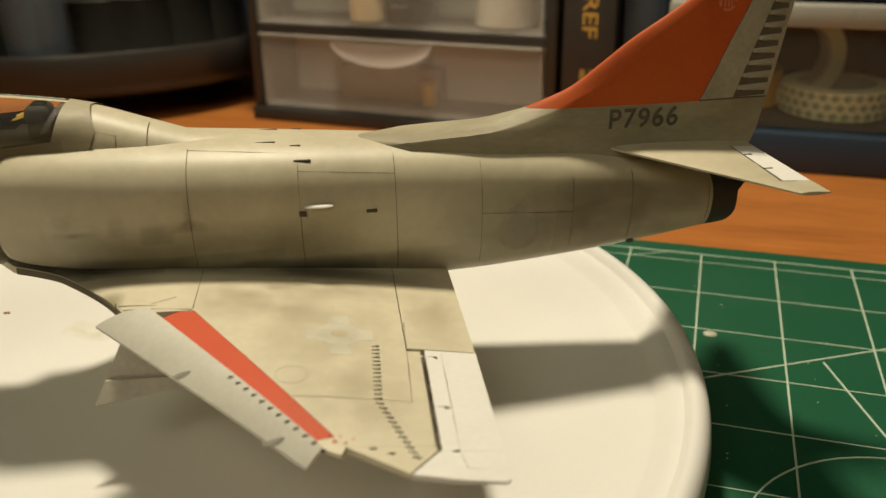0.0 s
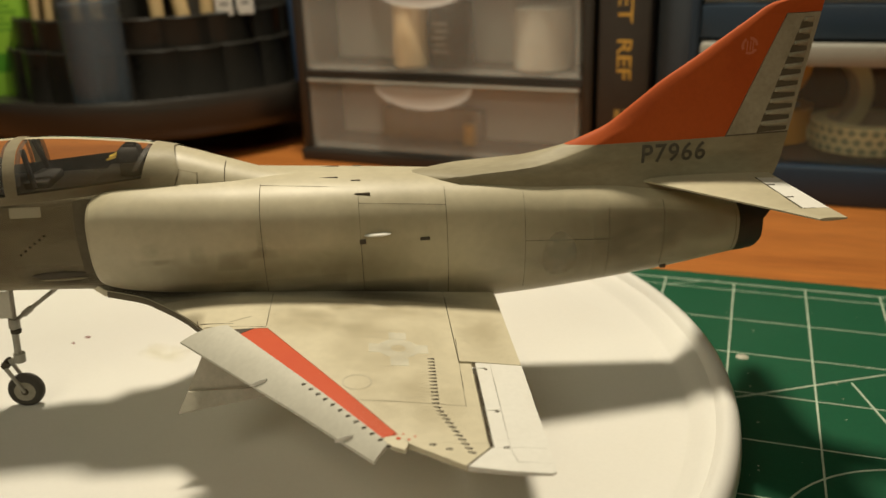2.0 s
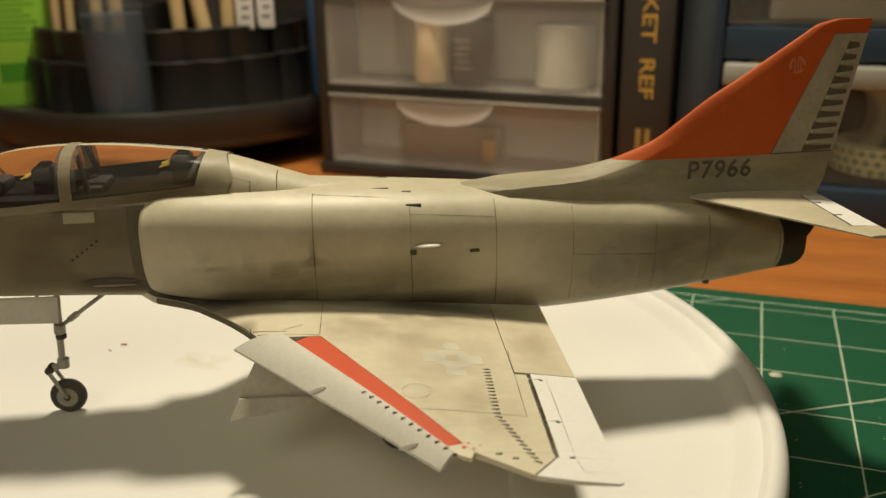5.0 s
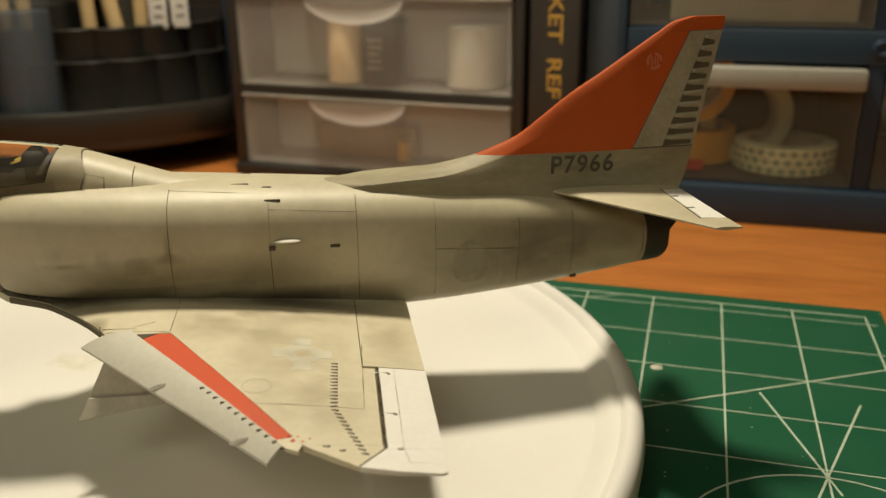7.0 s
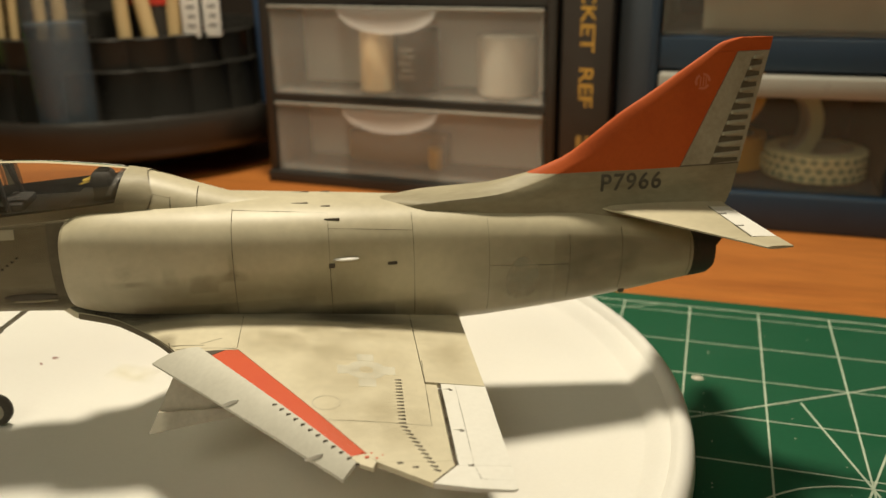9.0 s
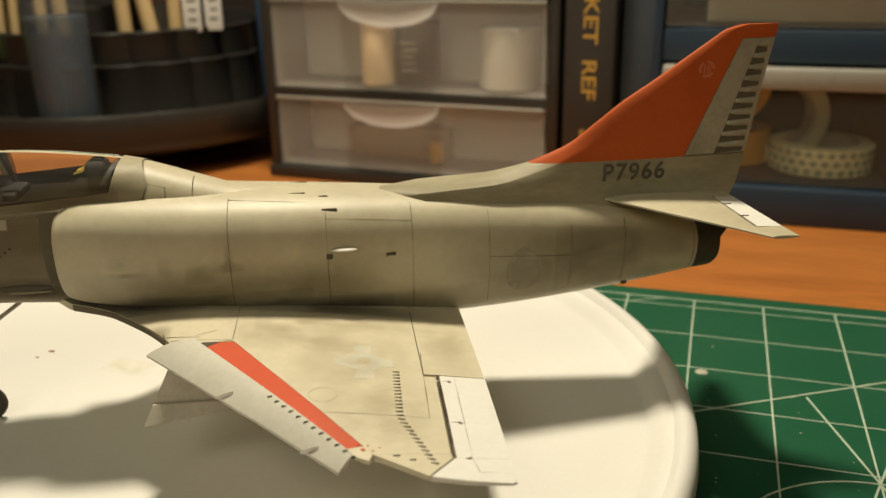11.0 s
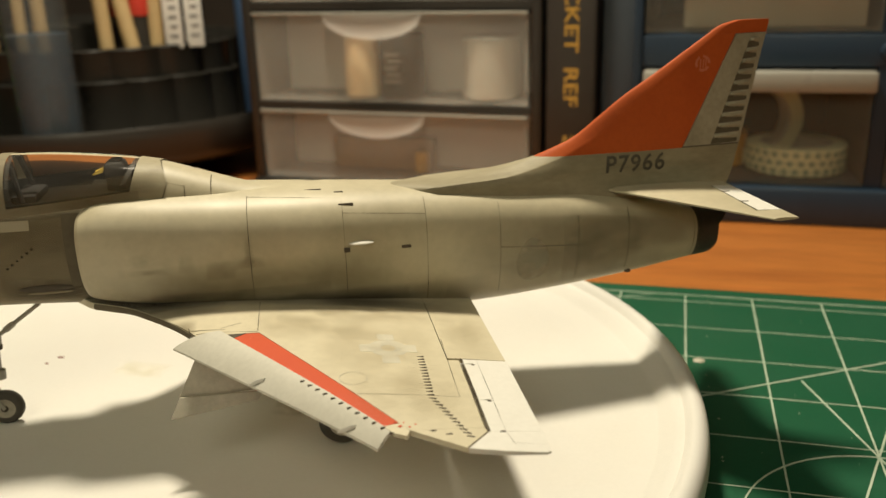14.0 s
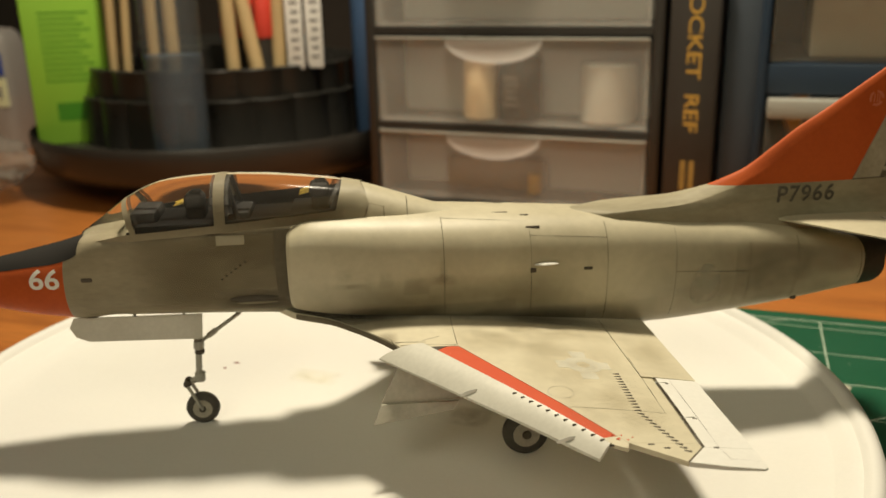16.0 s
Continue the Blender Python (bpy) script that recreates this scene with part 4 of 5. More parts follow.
            row.append([bm.verts.new((x + k * nx, s * (y + k * ny), wt(x, y) + 0.06)) for k in (-1, 1)])
        for a, b in zip(row, row[1:]):
            bm.faces.new((a[0], a[1], b[1], b[0]))
        mm(bm, "panel_line", WASH, wing, smooth=False)
    score(-16.0, 38, -17.0, 68.2)
    score(-16.4, 14, -16.4, 27, 0.14)
    score(-37.5, 66.2, -17.0, 68.1, 0.16)
    score(-16.4, 49.1, -3.2, 49.1, 0.2)
    score(-58, 17, -58, 34, 0.2)
    score(-13.3, 49.4, -13.9, 81.6, 0.72)
    score(-13.3, 49.4, -13.9, 81.6, 0.5)
    score(-9.8, 49.4, -10.6, 81.8, 0.12)
    score(-10.6, 81.8, -10.0, 86.2, 0.12)
    score(-10.0, 86.2, -3.6, 86.6, 0.1)
    score(-13.9, 81.6, -19.0, 87.6, 0.34)
    score(-72, 33, -58, 34.6, 0.35)
    score(-73.2, 31.2, -65.5, 32.4, 0.3)
    score(-66.5, 31.6, -62.0, 29.2, 0.3)
    score(-74.0, 29.6, -73.0, 33.6, 0.25)
    for y0 in (51.6, 69.0, 81.2):
        if y0 < 80:
            mm(box(-14.0, -11.0, s * (y0 - 0.25), s * (y0 + 0.25), wt(-10, y0) - 1, wt(-11, y0) + 0.35, 0.05, 1), "aileron_hinge", WHITE, wing, smooth=False)
        mm(box(-11.9, -10.7, s * (y0 + 0.3), s * (y0 + 0.75), wt(-11, y0) - 1, wt(-11, y0) + 0.08), "hinge_hole", LINE, wing, smooth=False)
    if port:
        # faded national marking on the wing and a round filler cap
        def disc(cx, cy, r, name, material, label, hole=0.0):
            bm = bmesh.new()
            rows = []
            for k in range(33):
                a = math.tau * k / 32
                rows.append([bm.verts.new((cx + rr * math.cos(a), -(cy + rr * math.sin(a)), wt(cx + rr * math.cos(a), cy + rr * math.sin(a)) + 0.06)) for rr in (hole, r)])
            for a, b in zip(rows, rows[1:]):
                bm.faces.new((a[0], b[0], b[1], a[1]))
            mm(bm, name, material, wing, label, smooth=False)
        disc(-29.0, 44.4, 4.5, "roundel", FAINT, "faded white round marking", 1.6)
        for q, u, w in (((-29.0, 38.2), 1.9, 1.7), ((-29.0, 50.6), 1.9, 1.7), ((-34.2, 44.4), 1.2, 2.0), ((-23.8, 44.4), 1.2, 2.0)):
            bm = slab([(q[0] - u, -q[1] + w), (q[0] + u, -q[1] + w), (q[0] + u, -q[1] - w), (q[0] - u, -q[1] - w)], lambda x, y: wt(x, y) + 0.06, lambda x, y: wt(x, y) - 0.1)
            mm(bm, "roundel_bar", FAINT, wing, "faded white bar", smooth=False)
        disc(-37.8, 59.4, 2.9, "filler_cap", STEEL, "thin dark round panel line", 2.80)

# fuselage details on both sides
for s in (1, -1):
    for x0, pa, pb in ((-59.2, 22, 128), (-36, 30, 128), (-15, 30, 135), (4.5, 40, 140), (26.3, 62, 150), (41, 45, 140), (61, 0, 180)):
        mm(band(TRUNK, x0, 0.16, s * pa, s * pb), "panel_line", WASH, fuselage)
    p = shell_point(TRUNK, 42.7, s * radians(150), 0.0)
    mm(box(p.x - 0.9, p.x + 0.8, p.y - 0.6, p.y + 0.6, p.z - 0.7, p.z + 0.5, 0.25, 1), "tie_down_lug", LINE, fuselage, smooth=False)
    mm(seam(TRUNK, -59.2, -36, s * 24, s * 30), "panel_line", WASH, fuselage)
    mm(seam(TRUNK, -36, -15, s * 52, s * 56, 0.2), "panel_line", WASH, fuselage)
    mm(seam(TRUNK, 4.5, 26.3, s * 92.5, s * 96, 0.16), "panel_line", WASH, fuselage)
    # white paint stands for the scoop's lit top edge
    p = shell_point(TRUNK, -32, s * radians(84))
    bm = bmesh.new()
    bmesh.ops.create_uvsphere(bm, u_segments=16, v_segments=8, radius=1, matrix=Matrix.Translation(p) @ Matrix.Diagonal((3.4, 1.15, 0.48, 1)))
    mm(bm, "air_scoop", WHITE, fuselage, "small raised scoop, white for its lit edge")
    p = shell_point(TRUNK, -35.4, s * radians(88), 0.1)
    mm(box(p.x - 0.9, p.x + 0.6, p.y - 0.3, p.y + 0.3, p.z - 0.7, p.z + 0.4), "scoop_mouth", LINE, fuselage, smooth=False)
    for x0, ph, w, h in ((-35, 40, 1.9, 0.5), (-20.5, 88, 1.2, 0.5), (-36.5, 18, 1.2, 0.3), (-43, 12, 2.2, 0.2), (-60, 122, 1.5, 1.0)):
        p = shell_point(TRUNK, x0, s * radians(ph), 0.0)
        mm(box(p.x - w, p.x + w, p.y - 0.25, p.y + 0.25, p.z - h, p.z + h * 0.6, 0.15, 1), "vent_hole", LINE, fuselage, smooth=False)
    p = skin(FRONT, -109, 58.3, s, 0.15)
    bm = bmesh.new()
    bmesh.ops.create_uvsphere(bm, u_segments=20, v_segments=8, radius=1, matrix=Matrix.Translation(p) @ Matrix.Diagonal((6.6, 0.6, 0.9, 1)))
    mm(bm, "gun_trough", LINE, front, "dark sooty slot under the intake")
    bm = bmesh.new()
    bmesh.ops.create_uvsphere(bm, u_segments=20, v_segments=8, radius=1, matrix=Matrix.Translation((p.x + 0.8, p.y * 0.985, p.z - 1.2)) @ Matrix.Diagonal((5.4, 0.3, 0.35, 1)))
    mm(bm, "trough_lip", SHADECREAM, front)
    bm = bmesh.new()
    grids = []
    for out in (0.85, -0.2):
        grids.append([[bm.verts.new(skin(FRONT, x - (0.9 if out > 0 else 0.0) * math.sin(math.pi * q / 10) * 0.4, 58.6 + 18.4 * q / 10, s, out)) for q in range(11)] for x in (-102.6, -101.4, -99.6, -97.0)])
    for g in grids:
        for a, b in zip(g, g[1:]):
            for q in range(10):
                bm.faces.new((a[q], a[q + 1], b[q + 1], b[q]))
    a, b = grids
    for q in range(10):
        bm.faces.new((a[0][q], a[0][q + 1], b[0][q + 1], b[0][q]))
    for q in (0, 10):
        for k in range(3):
            bm.faces.new((a[k][q], a[k + 1][q], b[k + 1][q], b[k][q]))
    mm(bm, "splitter_plate", SHADEBROWN, front, "thin upright plate ahead of the intake")
    p = skin(FRONT, -151.4, 65.4, s, 0.05)
    mm(box(p.x - 1.4, p.x + 1.4, p.y - 0.2, p.y + 0.2, p.z - 0.5, p.z + 0.5, 0.15, 1), "vent_hole", LINE, front, smooth=False)
    bm = bmesh.new()
    g = [[bm.verts.new(skin(FRONT, x, z, s, 0.22)) for z in (73.4, 74.3, 75.2, 75.9)] for x in (-117.5, -115.1, -112.7, -110.3)]
    for a, b in zip(g, g[1:]):
        for q in range(3):
            bm.faces.new((a[q], a[q + 1], b[q + 1], b[q]))
    mm(bm, "grey_patch", PALE, front, "faded pale rectangle")
    for k in range(6):
        p = skin(FRONT, -116.9 + 1.25 * k, 64.2 + 0.9 * k, s, 0.05)
        mm(box(p.x - 0.28, p.x + 0.28, p.y - 0.12, p.y + 0.12, p.z - 0.24, p.z + 0.24), "stencil_bar", WASH, front, smooth=False)
    bm = bmesh.new()
    rows = []
    for k in range(25):
        a = math.tau * k / 24
        rows.append([bm.verts.new(shell_point(TRUNK, 13.5 + r * math.cos(a), s * (radians(108) + r * math.sin(a) / 13), 0.11)) for r in (0.05, 1.2, 2.4, 3.5, 4.6)])
    for a, b in zip(rows, rows[1:]):
        for q in range(4):
            bm.faces.new((a[q], b[q], b[q + 1], a[q + 1]))
    mm(bm, "roundel", FAINTSIDE, fuselage, "faded white round marking", smooth=False)
    # lower flank streaks: soot and grime with the flank's shade painted in
    for k, (xa, xb, za, zb, mt) in enumerate(((-97, 2, 41, 53, SOOT_SHADE), (-84, -40, 43, 56, GRIME_SHADE), (-99, -20, 44, 64, GRIME_SHADE))):
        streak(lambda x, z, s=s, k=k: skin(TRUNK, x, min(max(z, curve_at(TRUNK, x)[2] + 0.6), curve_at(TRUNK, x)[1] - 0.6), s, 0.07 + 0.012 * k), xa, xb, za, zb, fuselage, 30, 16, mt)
    for k, (xa, xb, pa, pb) in enumerate(((-10, 63, 62, 152), (22, 64, 48, 150))):
        streak(lambda x, a, s=s, k=k: shell_point(TRUNK, x, s * radians(a), 0.07 + 0.012 * k), xa, xb, pa, pb, fuselage, 30, 16, GRIME_SHADE)
    for k, (x0, z0, dx, dz) in enumerate(((-85.0, 65.5, 2.4, 2.0), (-83.5, 62.6, 5.0, 0.8), (-74.4, 64.3, 2.0, 2.6), (-66.6, 62.1, 3.4, 2.8), (-59.6, 63.2, 4.0, 1.6), (-59.4, 65.7, 1.2, 4.0))):
        streak(lambda x, z, s=s: skin(TRUNK, x, z, s, 0.15), x0 - dx, x0 + dx, z0 - dz, z0 + dz, fuselage, 6, 6, SPOT)
    for k, (xa, xb, pa, pb, mt) in enumerate(((-119, -97, 100, 136, SOOT_SHADE), (-140, -94, 40, 142, GRIME_SHADE))):
        streak(lambda x, a, s=s, k=k: shell_point(FRONT, x, s * radians(a), 0.075 + 0.012 * k), xa, xb, pa, pb, front, material=mt)
    mm(band(HUMP, -67.8, 0.25, s * 8, s * 80), "panel_line", WASH, fuselage)
    mm(seam(HUMP, -79, -74, s * 52, s * 54, 0.3), "panel_line", WASH, fuselage)
    mm(band(HUMP, -74, 0.3, s * 52, s * 85), "panel_line", WASH, fuselage)
bm = lettering("66", 7.0, 0.03, 1.0, 0.12)
for v in bm.verts:
    p = skin(FRONT, -162.6 + v.co.x * 1.18, 65.3 + v.co.y, 1, 0.08 + v.co.z)
    v.co = p
mm(bm, "nose_number", WHITE, front, "white number 66", smooth=False)

# nose gear
gear = mm(rod((-126.6, 0, 50.5), (-128.0, 0, 31.0), 1.0, 0.85, 14), "nose_gear_leg", STEEL, None, "grey nose gear leg with dark fittings")
mm(rod((-126.9, 0, 43), (-127.2, 0, 40.4), 1.45, n=14), "collar", STEEL, gear)
mm(rod((-127.0, 0, 40.0), (-127.1, 0, 39.0), 1.35, n=14), "collar", LINE, gear)
mm(rod((-127.6, 0, 33.0), (-127.8, 0, 30.6), 1.5, n=14), "collar", STEEL, gear)
mm(rod((-127.6, 0, 31.4), (-131.2, 0, 30.2), 0.9, n=10), "trailing_arm", STEEL, gear)
mm(rod((-131.2, -1.6, 30.2), (-131.2, 1.6, 30.2), 1.1, n=12), "pivot", LINE, gear)
for s in (-1, 1):
    mm(rod((-131.0, s * 1.9, 29.6), (-127.6, s * 1.9, 22.3), 0.55, 0.5, 8), "fork", STEEL, gear)
mm(rod((-126.8, 0, 42.2), (-114.8, 0, 50.6), 0.55, n=8), "drag_brace", STEEL, gear)
mm(rod((-124.2, 0, 44.0), (-122.0, 0, 45.6), 0.85, n=8), "collar", STEEL, gear)


def wheel(x, y, z, r, w, parent, name):
    def turn(profile, n=40):
        bm = lathe(profile, n)
        bmesh.ops.transform(bm, matrix=Matrix.Translation((x, y, z)) @ Matrix.Rotation(radians(90), 4, "X"), verts=bm.verts[:])
        return bm
    h = w / 2
    tyre = mm(turn([(r * 0.55, -h), (r * 0.8, -h), (r * 0.94, -h * 0.75), (r, -h * 0.3), (r, h * 0.3), (r * 0.94, h * 0.75), (r * 0.8, h), (r * 0.55, h)]), name, RUBBER, parent, "dark rubber tyre")
    mm(turn([(r * 0.2, -h * 1.05), (r * 0.5, -h * 1.0), (r * 0.57, -h * 1.08), (r * 0.6, -h * 0.9), (r * 0.6, h * 0.9), (r * 0.57, h * 1.08), (r * 0.5, h), (r * 0.2, h * 1.05)]), "wheel_hub", HUB, tyre, "dull metal hub")
    mm(turn([(r * 0.16, -h * 1.35), (r * 0.2, -h * 1.2), (r * 0.2, h * 1.2), (r * 0.16, h * 1.35)], 16), "axle_cap", LINE, tyre)
    return tyre


wheel(-127.8, 0, GROUND + 4.7, 4.7, 2.8, gear, "nose_wheel")
# gear door beside the leg
bm = bmesh.new()
outline = [(-157.5, 53.6), (-158.8, 51.0), (-157.4, 48.2), (-154.2, 46.8), (-124.6, 45.9), (-124.0, 53.0)]
for y0 in (-6.4, -5.8):
    bm.faces.new([bm.verts.new((x, y0, z)) for x, z in outline])
bm.verts.ensure_lookup_table()
n = len(outline)
for k in range(n):
    j = (k + 1) % n
    bm.faces.new((bm.verts[k], bm.verts[j], bm.verts[n + j], bm.verts[n + k]))
mm(bm, "nose_gear_door", BELLY, None, "pale grey open nose gear door", smooth=False)
for x0 in (-153, -142, -129):
    mm(rod((x0, -6.0, 52.6), (x0 + 0.4, -5.2, 54.6), 0.4, n=6), "door_hinge", STEEL, gear)

# main gear, both sides
for s in (-1, 1):
    leg = mm(rod((-50, s * 25.5, 47), (-40.6, s * 26.4, 25.2), 1.3, 1.0, 14), "main_gear_leg", STEEL, None, "grey main gear leg")
    wheel(-39.8, s * 28.6, GROUND + 6.1, 6.1, 3.6, leg, "main_wheel")
    mm(rod((-47, s * 27.5, 36), (-58, s * 25, 46), 0.7, n=8), "drag_brace", STEEL, leg)
    door = bmesh.new()
    quad = [(-72.6, 32.6, 46.5), (-58, 33.0, 46.0), (-57.4, 33.6, 37.4), (-66, 33.9, 37.0), (-77.2, 34.0, 37.3)]
    a = [door.verts.new((x, s * y, z)) for x, y, z in quad]
    b = [door.verts.new((x, s * (y + 0.6), z)) for x, y, z in quad]
    door.faces.new(a)
    door.faces.new(b[::-1])
    for k in range(5):
        door.faces.new((a[k], a[(k + 1) % 5], b[(k + 1) % 5], b[k]))
    mm(door, "main_gear_door", DOORS, leg, "pale translucent-looking gear door", smooth=False)
    door = bmesh.new()
    quad = [(-77.2, 34.8, 37.4), (-58.0, 34.8, 37.2), (-59.4, 35.6, 35.4), (-79.3, 37.4, 33.4)]
    a = [door.verts.new((x, s * y, z)) for x, y, z in quad]
    b = [door.verts.new((x, s * (y + 0.6), z)) for x, y, z in quad]
    door.faces.new(a)
    door.faces.new(b[::-1])
    for k in range(4):
        door.faces.new((a[k], a[(k + 1) % 4], b[(k + 1) % 4], b[k]))
    mm(door, "lower_gear_door", DOORS, leg, "pale lower gear door", smooth=False)

# ---- drawer cabinet behind the model: own axes, x along its front, y back, z up ----
cab = thing("drawer_cabinet", "small black plastic cabinet with frosted see-through drawers, on the desk", "drawer unit", (-0.0865, 0.138, TABLE), -4.0)
W0, W1, DEEP = -0.172, 0.008, 0.15
part("side_panel", box(W0, W0 + 0.006, 0.0, DEEP, 0.0, 0.215, 0.0015), BLACKPL, cab)
part("side_panel", box(W1 - 0.006, W1, 0.0, DEEP, 0.0, 0.215, 0.0015), BLACKPL, cab)
part("back_panel", box(W0 + 0.006, W1 - 0.006, DEEP - 0.004, DEEP, 0.0, 0.215), BLACKPL, cab)
part("base_panel", box(W0, W1, -0.003, DEEP, -0.0, 0.0072, 0.001), BLACKPL, cab)
part("top_panel", box(W0, W1, -0.002, DEEP, 0.2155, 0.222, 0.002), BLACKPL, cab)
for z0 in (0.0506, 0.1075, 0.1640):
    part("shelf", box(W0 + 0.006, W1 - 0.006, 0.001, DEEP - 0.004, z0, z0 + 0.0042), BLACKPL, cab)


def drawer(z0, z1):
    body = part("drawer", box(-0.1648, 0.0008, 0.000, 0.0018, z0, z1, 0.0006), FROST, cab, "frosted translucent plastic drawer front")
    body.visible_shadow = False
    part("drawer_floor", box(-0.163, -0.001, 0.0025, 0.0386, z0, z0 + 0.0016), FROST, body)
    for x0 in (-0.1640, -0.0016):
        part("drawer_side", box(x0, x0 + 0.0016, 0.0025, 0.0386, z0, z1 - 0.004), FROST, body)
    # pale panel added close behind the front to brighten what shows through
    part("drawer_back", box(-0.1624, -0.0016, 0.0370, 0.0386, z0 + 0.0017, z1 - 0.004), FROST2, body)
    # rolled top edge and the curved scoop handle
    part("drawer_edge", box(-0.1648, 0.0008, -0.0012, 0.0008, z1 - 0.0014, z1 + 0.0004, 0.0004), LIP, body)
    bm = bmesh.new()
    n = 24
    rows = []
    for i in range(n + 1):
        u = -1 + 2 * i / n
        x = -0.0890 + 0.0302 * u
        depth = math.sqrt(max(0.0, 1 - u * u))
        row = []
        for j in range(9):
            v = j / 8
            a = v * math.pi * 0.5
            row.append(bm.verts.new((x, -0.0006 - 0.0105 * depth ** 0.7 * math.cos(a), z1 - 0.0005 - 0.0140 * depth * math.sin(a))))
        rows.append(row)
    for a, b in zip(rows, rows[1:]):
        for j in range(8):
            bm.faces.new((a[j], b[j], b[j + 1], a[j + 1]))
    bmesh.ops.remove_doubles(bm, verts=bm.verts[:], dist=1e-6)
    part("scoop_handle", bm, SCOOP, body, "pale curved scoop handle")
    return body


drawer(0.0085, 0.0495)
drawer(0.0556, 0.1058)
drawer(0.1126, 0.1625)
drawer(0.1690, 0.2145)

TUBC = paint("cream_plastic", (0.82, 0.66, 0.42), 0.5)
JARPRINT = paint("dull_label_print", (0.20, 0.18, 0.14), 0.6)
JARW = paint("dull_white_plastic", (0.50, 0.48, 0.42), 0.5, dirt=(0.34, 0.31, 0.25), amount=0.5, scale=60)
# what shows through the frosted fronts
M = cab.matrix_world


def inside(name, label, category, x, y, z):
    p = M @ Vector((x, y, z))
    return thing(name, label, category, p, -4.0)


def can(name, label, x, y, z, r, h, material, band_material=None, lid=None):
    ob = inside(name, label, "jar", x, y, z)
    part("body", lathe([(r * 0.9, 0), (r, 0.001), (r, h - 0.001), (r * 0.92, h)], 32), material, ob)
    if band_material:
        part("label_band", lathe([(r + 0.0003, h * 0.12), (r + 0.0003, h * 0.72)], 32), band_material, ob)
    if lid:
        part("lid", lathe([(r * 1.02, h), (r * 1.02, h + 0.006), (r * 0.95, h + 0.0066)], 32), lid, ob)
    return ob


Z2 = 0.0556 + 0.0018
can("plastic_tub", "cream plastic tub inside the drawer", -0.1015, 0.0130, Z2, 0.0104, 0.035, TUBC)
can("paint_jar", "dark paint jar inside the drawer", -0.0785, 0.0172, Z2, 0.0132, 0.036, BLACK, BLACK)
for k in range(5):
    part("print_bar", box(-0.0052 + 0.0012 * (k % 2), 0.0040 - 0.0009 * (k % 3), -0.0140, -0.0100, 0.009 + 0.0038 * k, 0.0105 + 0.0038 * k), JARPRINT, bpy.data.objects["paint_jar"], "small pale unreadable print", smooth=False)
can("white_jar", "white plastic jar inside the drawer", -0.0245, 0.0190, Z2, 0.0165, 0.034, JARW)
can("yellow_bottle", "small yellow bottle inside the lower drawer", -0.070, 0.022, 0.0085 + 0.0018, 0.0042, 0.012, GOLD)
tan = inside("card_box", "tan cardboard box inside the lower drawer", "box", -0.12, 0.03, 0.0085 + 0.0018)
part("carton", box(-0.010, 0.055, -0.004, 0.006, 0, 0.019, 0.001), paint("brown_card", (0.24, 0.16, 0.08), 0.7, amount=0.4, scale=60), tan)

DIMGOLD = paint("worn_gold_print", (0.40, 0.25, 0.06), 0.5, amount=0.6, scale=400)
# ---- black reference book beside the cabinet ----
book = thing("pocket_book", "thick black softcover book with gold spine lettering, standing on the desk", "book", tuple(Vector((-0.0865, 0.138, TABLE)) + Matrix.Rotation(radians(-4), 3, "Z") @ Vector((0.0105, 0.0, 0))), -4.0)
BW = 0.0265
part("cover", box(0, BW, 0, 0.090, 0, 0.152, 0.0016), COVER, book)
part("page_block", box(0.0015, BW - 0.0015, 0.003, 0.0905, 0.001, 0.1525), PAGES, book)
bm = lettering("POCKET  REF", 0.0130, 0.00006, 0.98, 0.00012)
bmesh.ops.transform(bm, matrix=Matrix.Translation((0.0132, -0.00012, 0.0962)) @ Matrix.Rotation(radians(90), 4, "X") @ Matrix.Rotation(radians(-90), 4, "Z") @ Matrix.Diagonal((1.06, 0.82, 1, 1)), verts=bm.verts[:])
part("spine_title", bm, GOLD, book, "gold spine title POCKET REF", smooth=False)
for x0 in (0.0095, 0.0142):
    part("author_bar", box(x0, x0 + 0.0028, -0.00018, 0.0005, 0.024, 0.0405), DIMGOLD, book, "small gold unreadable print", smooth=False)

# ---- dark blue book or case ----
case = thing("slate_book", "tall slate-blue hardback book standing on the desk", "book", tuple(Vector((-0.0865, 0.138, TABLE)) + Matrix.Rotation(radians(-4), 3, "Z") @ Vector((0.0385, 0.010, 0))), -4.0)
part("cover", box(0, 0.0185, 0, 0.11, 0, 0.19, 0.0018), SLATE, case)
part("page_block", box(0.002, 0.0165, 0.004, 0.1105, 0.001, 0.1905), PAGES, case)

# ---- navy organiser with clear drawers ----
org = thing("parts_organiser", "navy plastic parts organiser with clear drawers and pale lips", "drawer unit", (0.0, 0.125, TABLE), 0.0)
part("side_panel", box(-0.030, -0.0255, 0, 0.14, 0, 0.19, 0.001), NAVY, org)
part("base_panel", box(-0.030, 0.32, -0.004, 0.14, 0, 0.0195, 0.002), NAVY, org)
part("shelf", box(-0.0255, 0.32, 0.001, 0.14, 0.0790, 0.0945, 0.0008), NAVY, org)
part("top_panel", box(-0.030, 0.32, -0.002, 0.14, 0.176, 0.19, 0.002), NAVY, org)
part("back_panel", box(-0.0255, 0.32, 0.136, 0.14, 0.0195, 0.176), NAVY, org)
for x0 in (0.0850, 0.1995):
    part("divider", box(x0, x0 + 0.0075, 0.0015, 0.136, 0.0195, 0.176), NAVY, org)
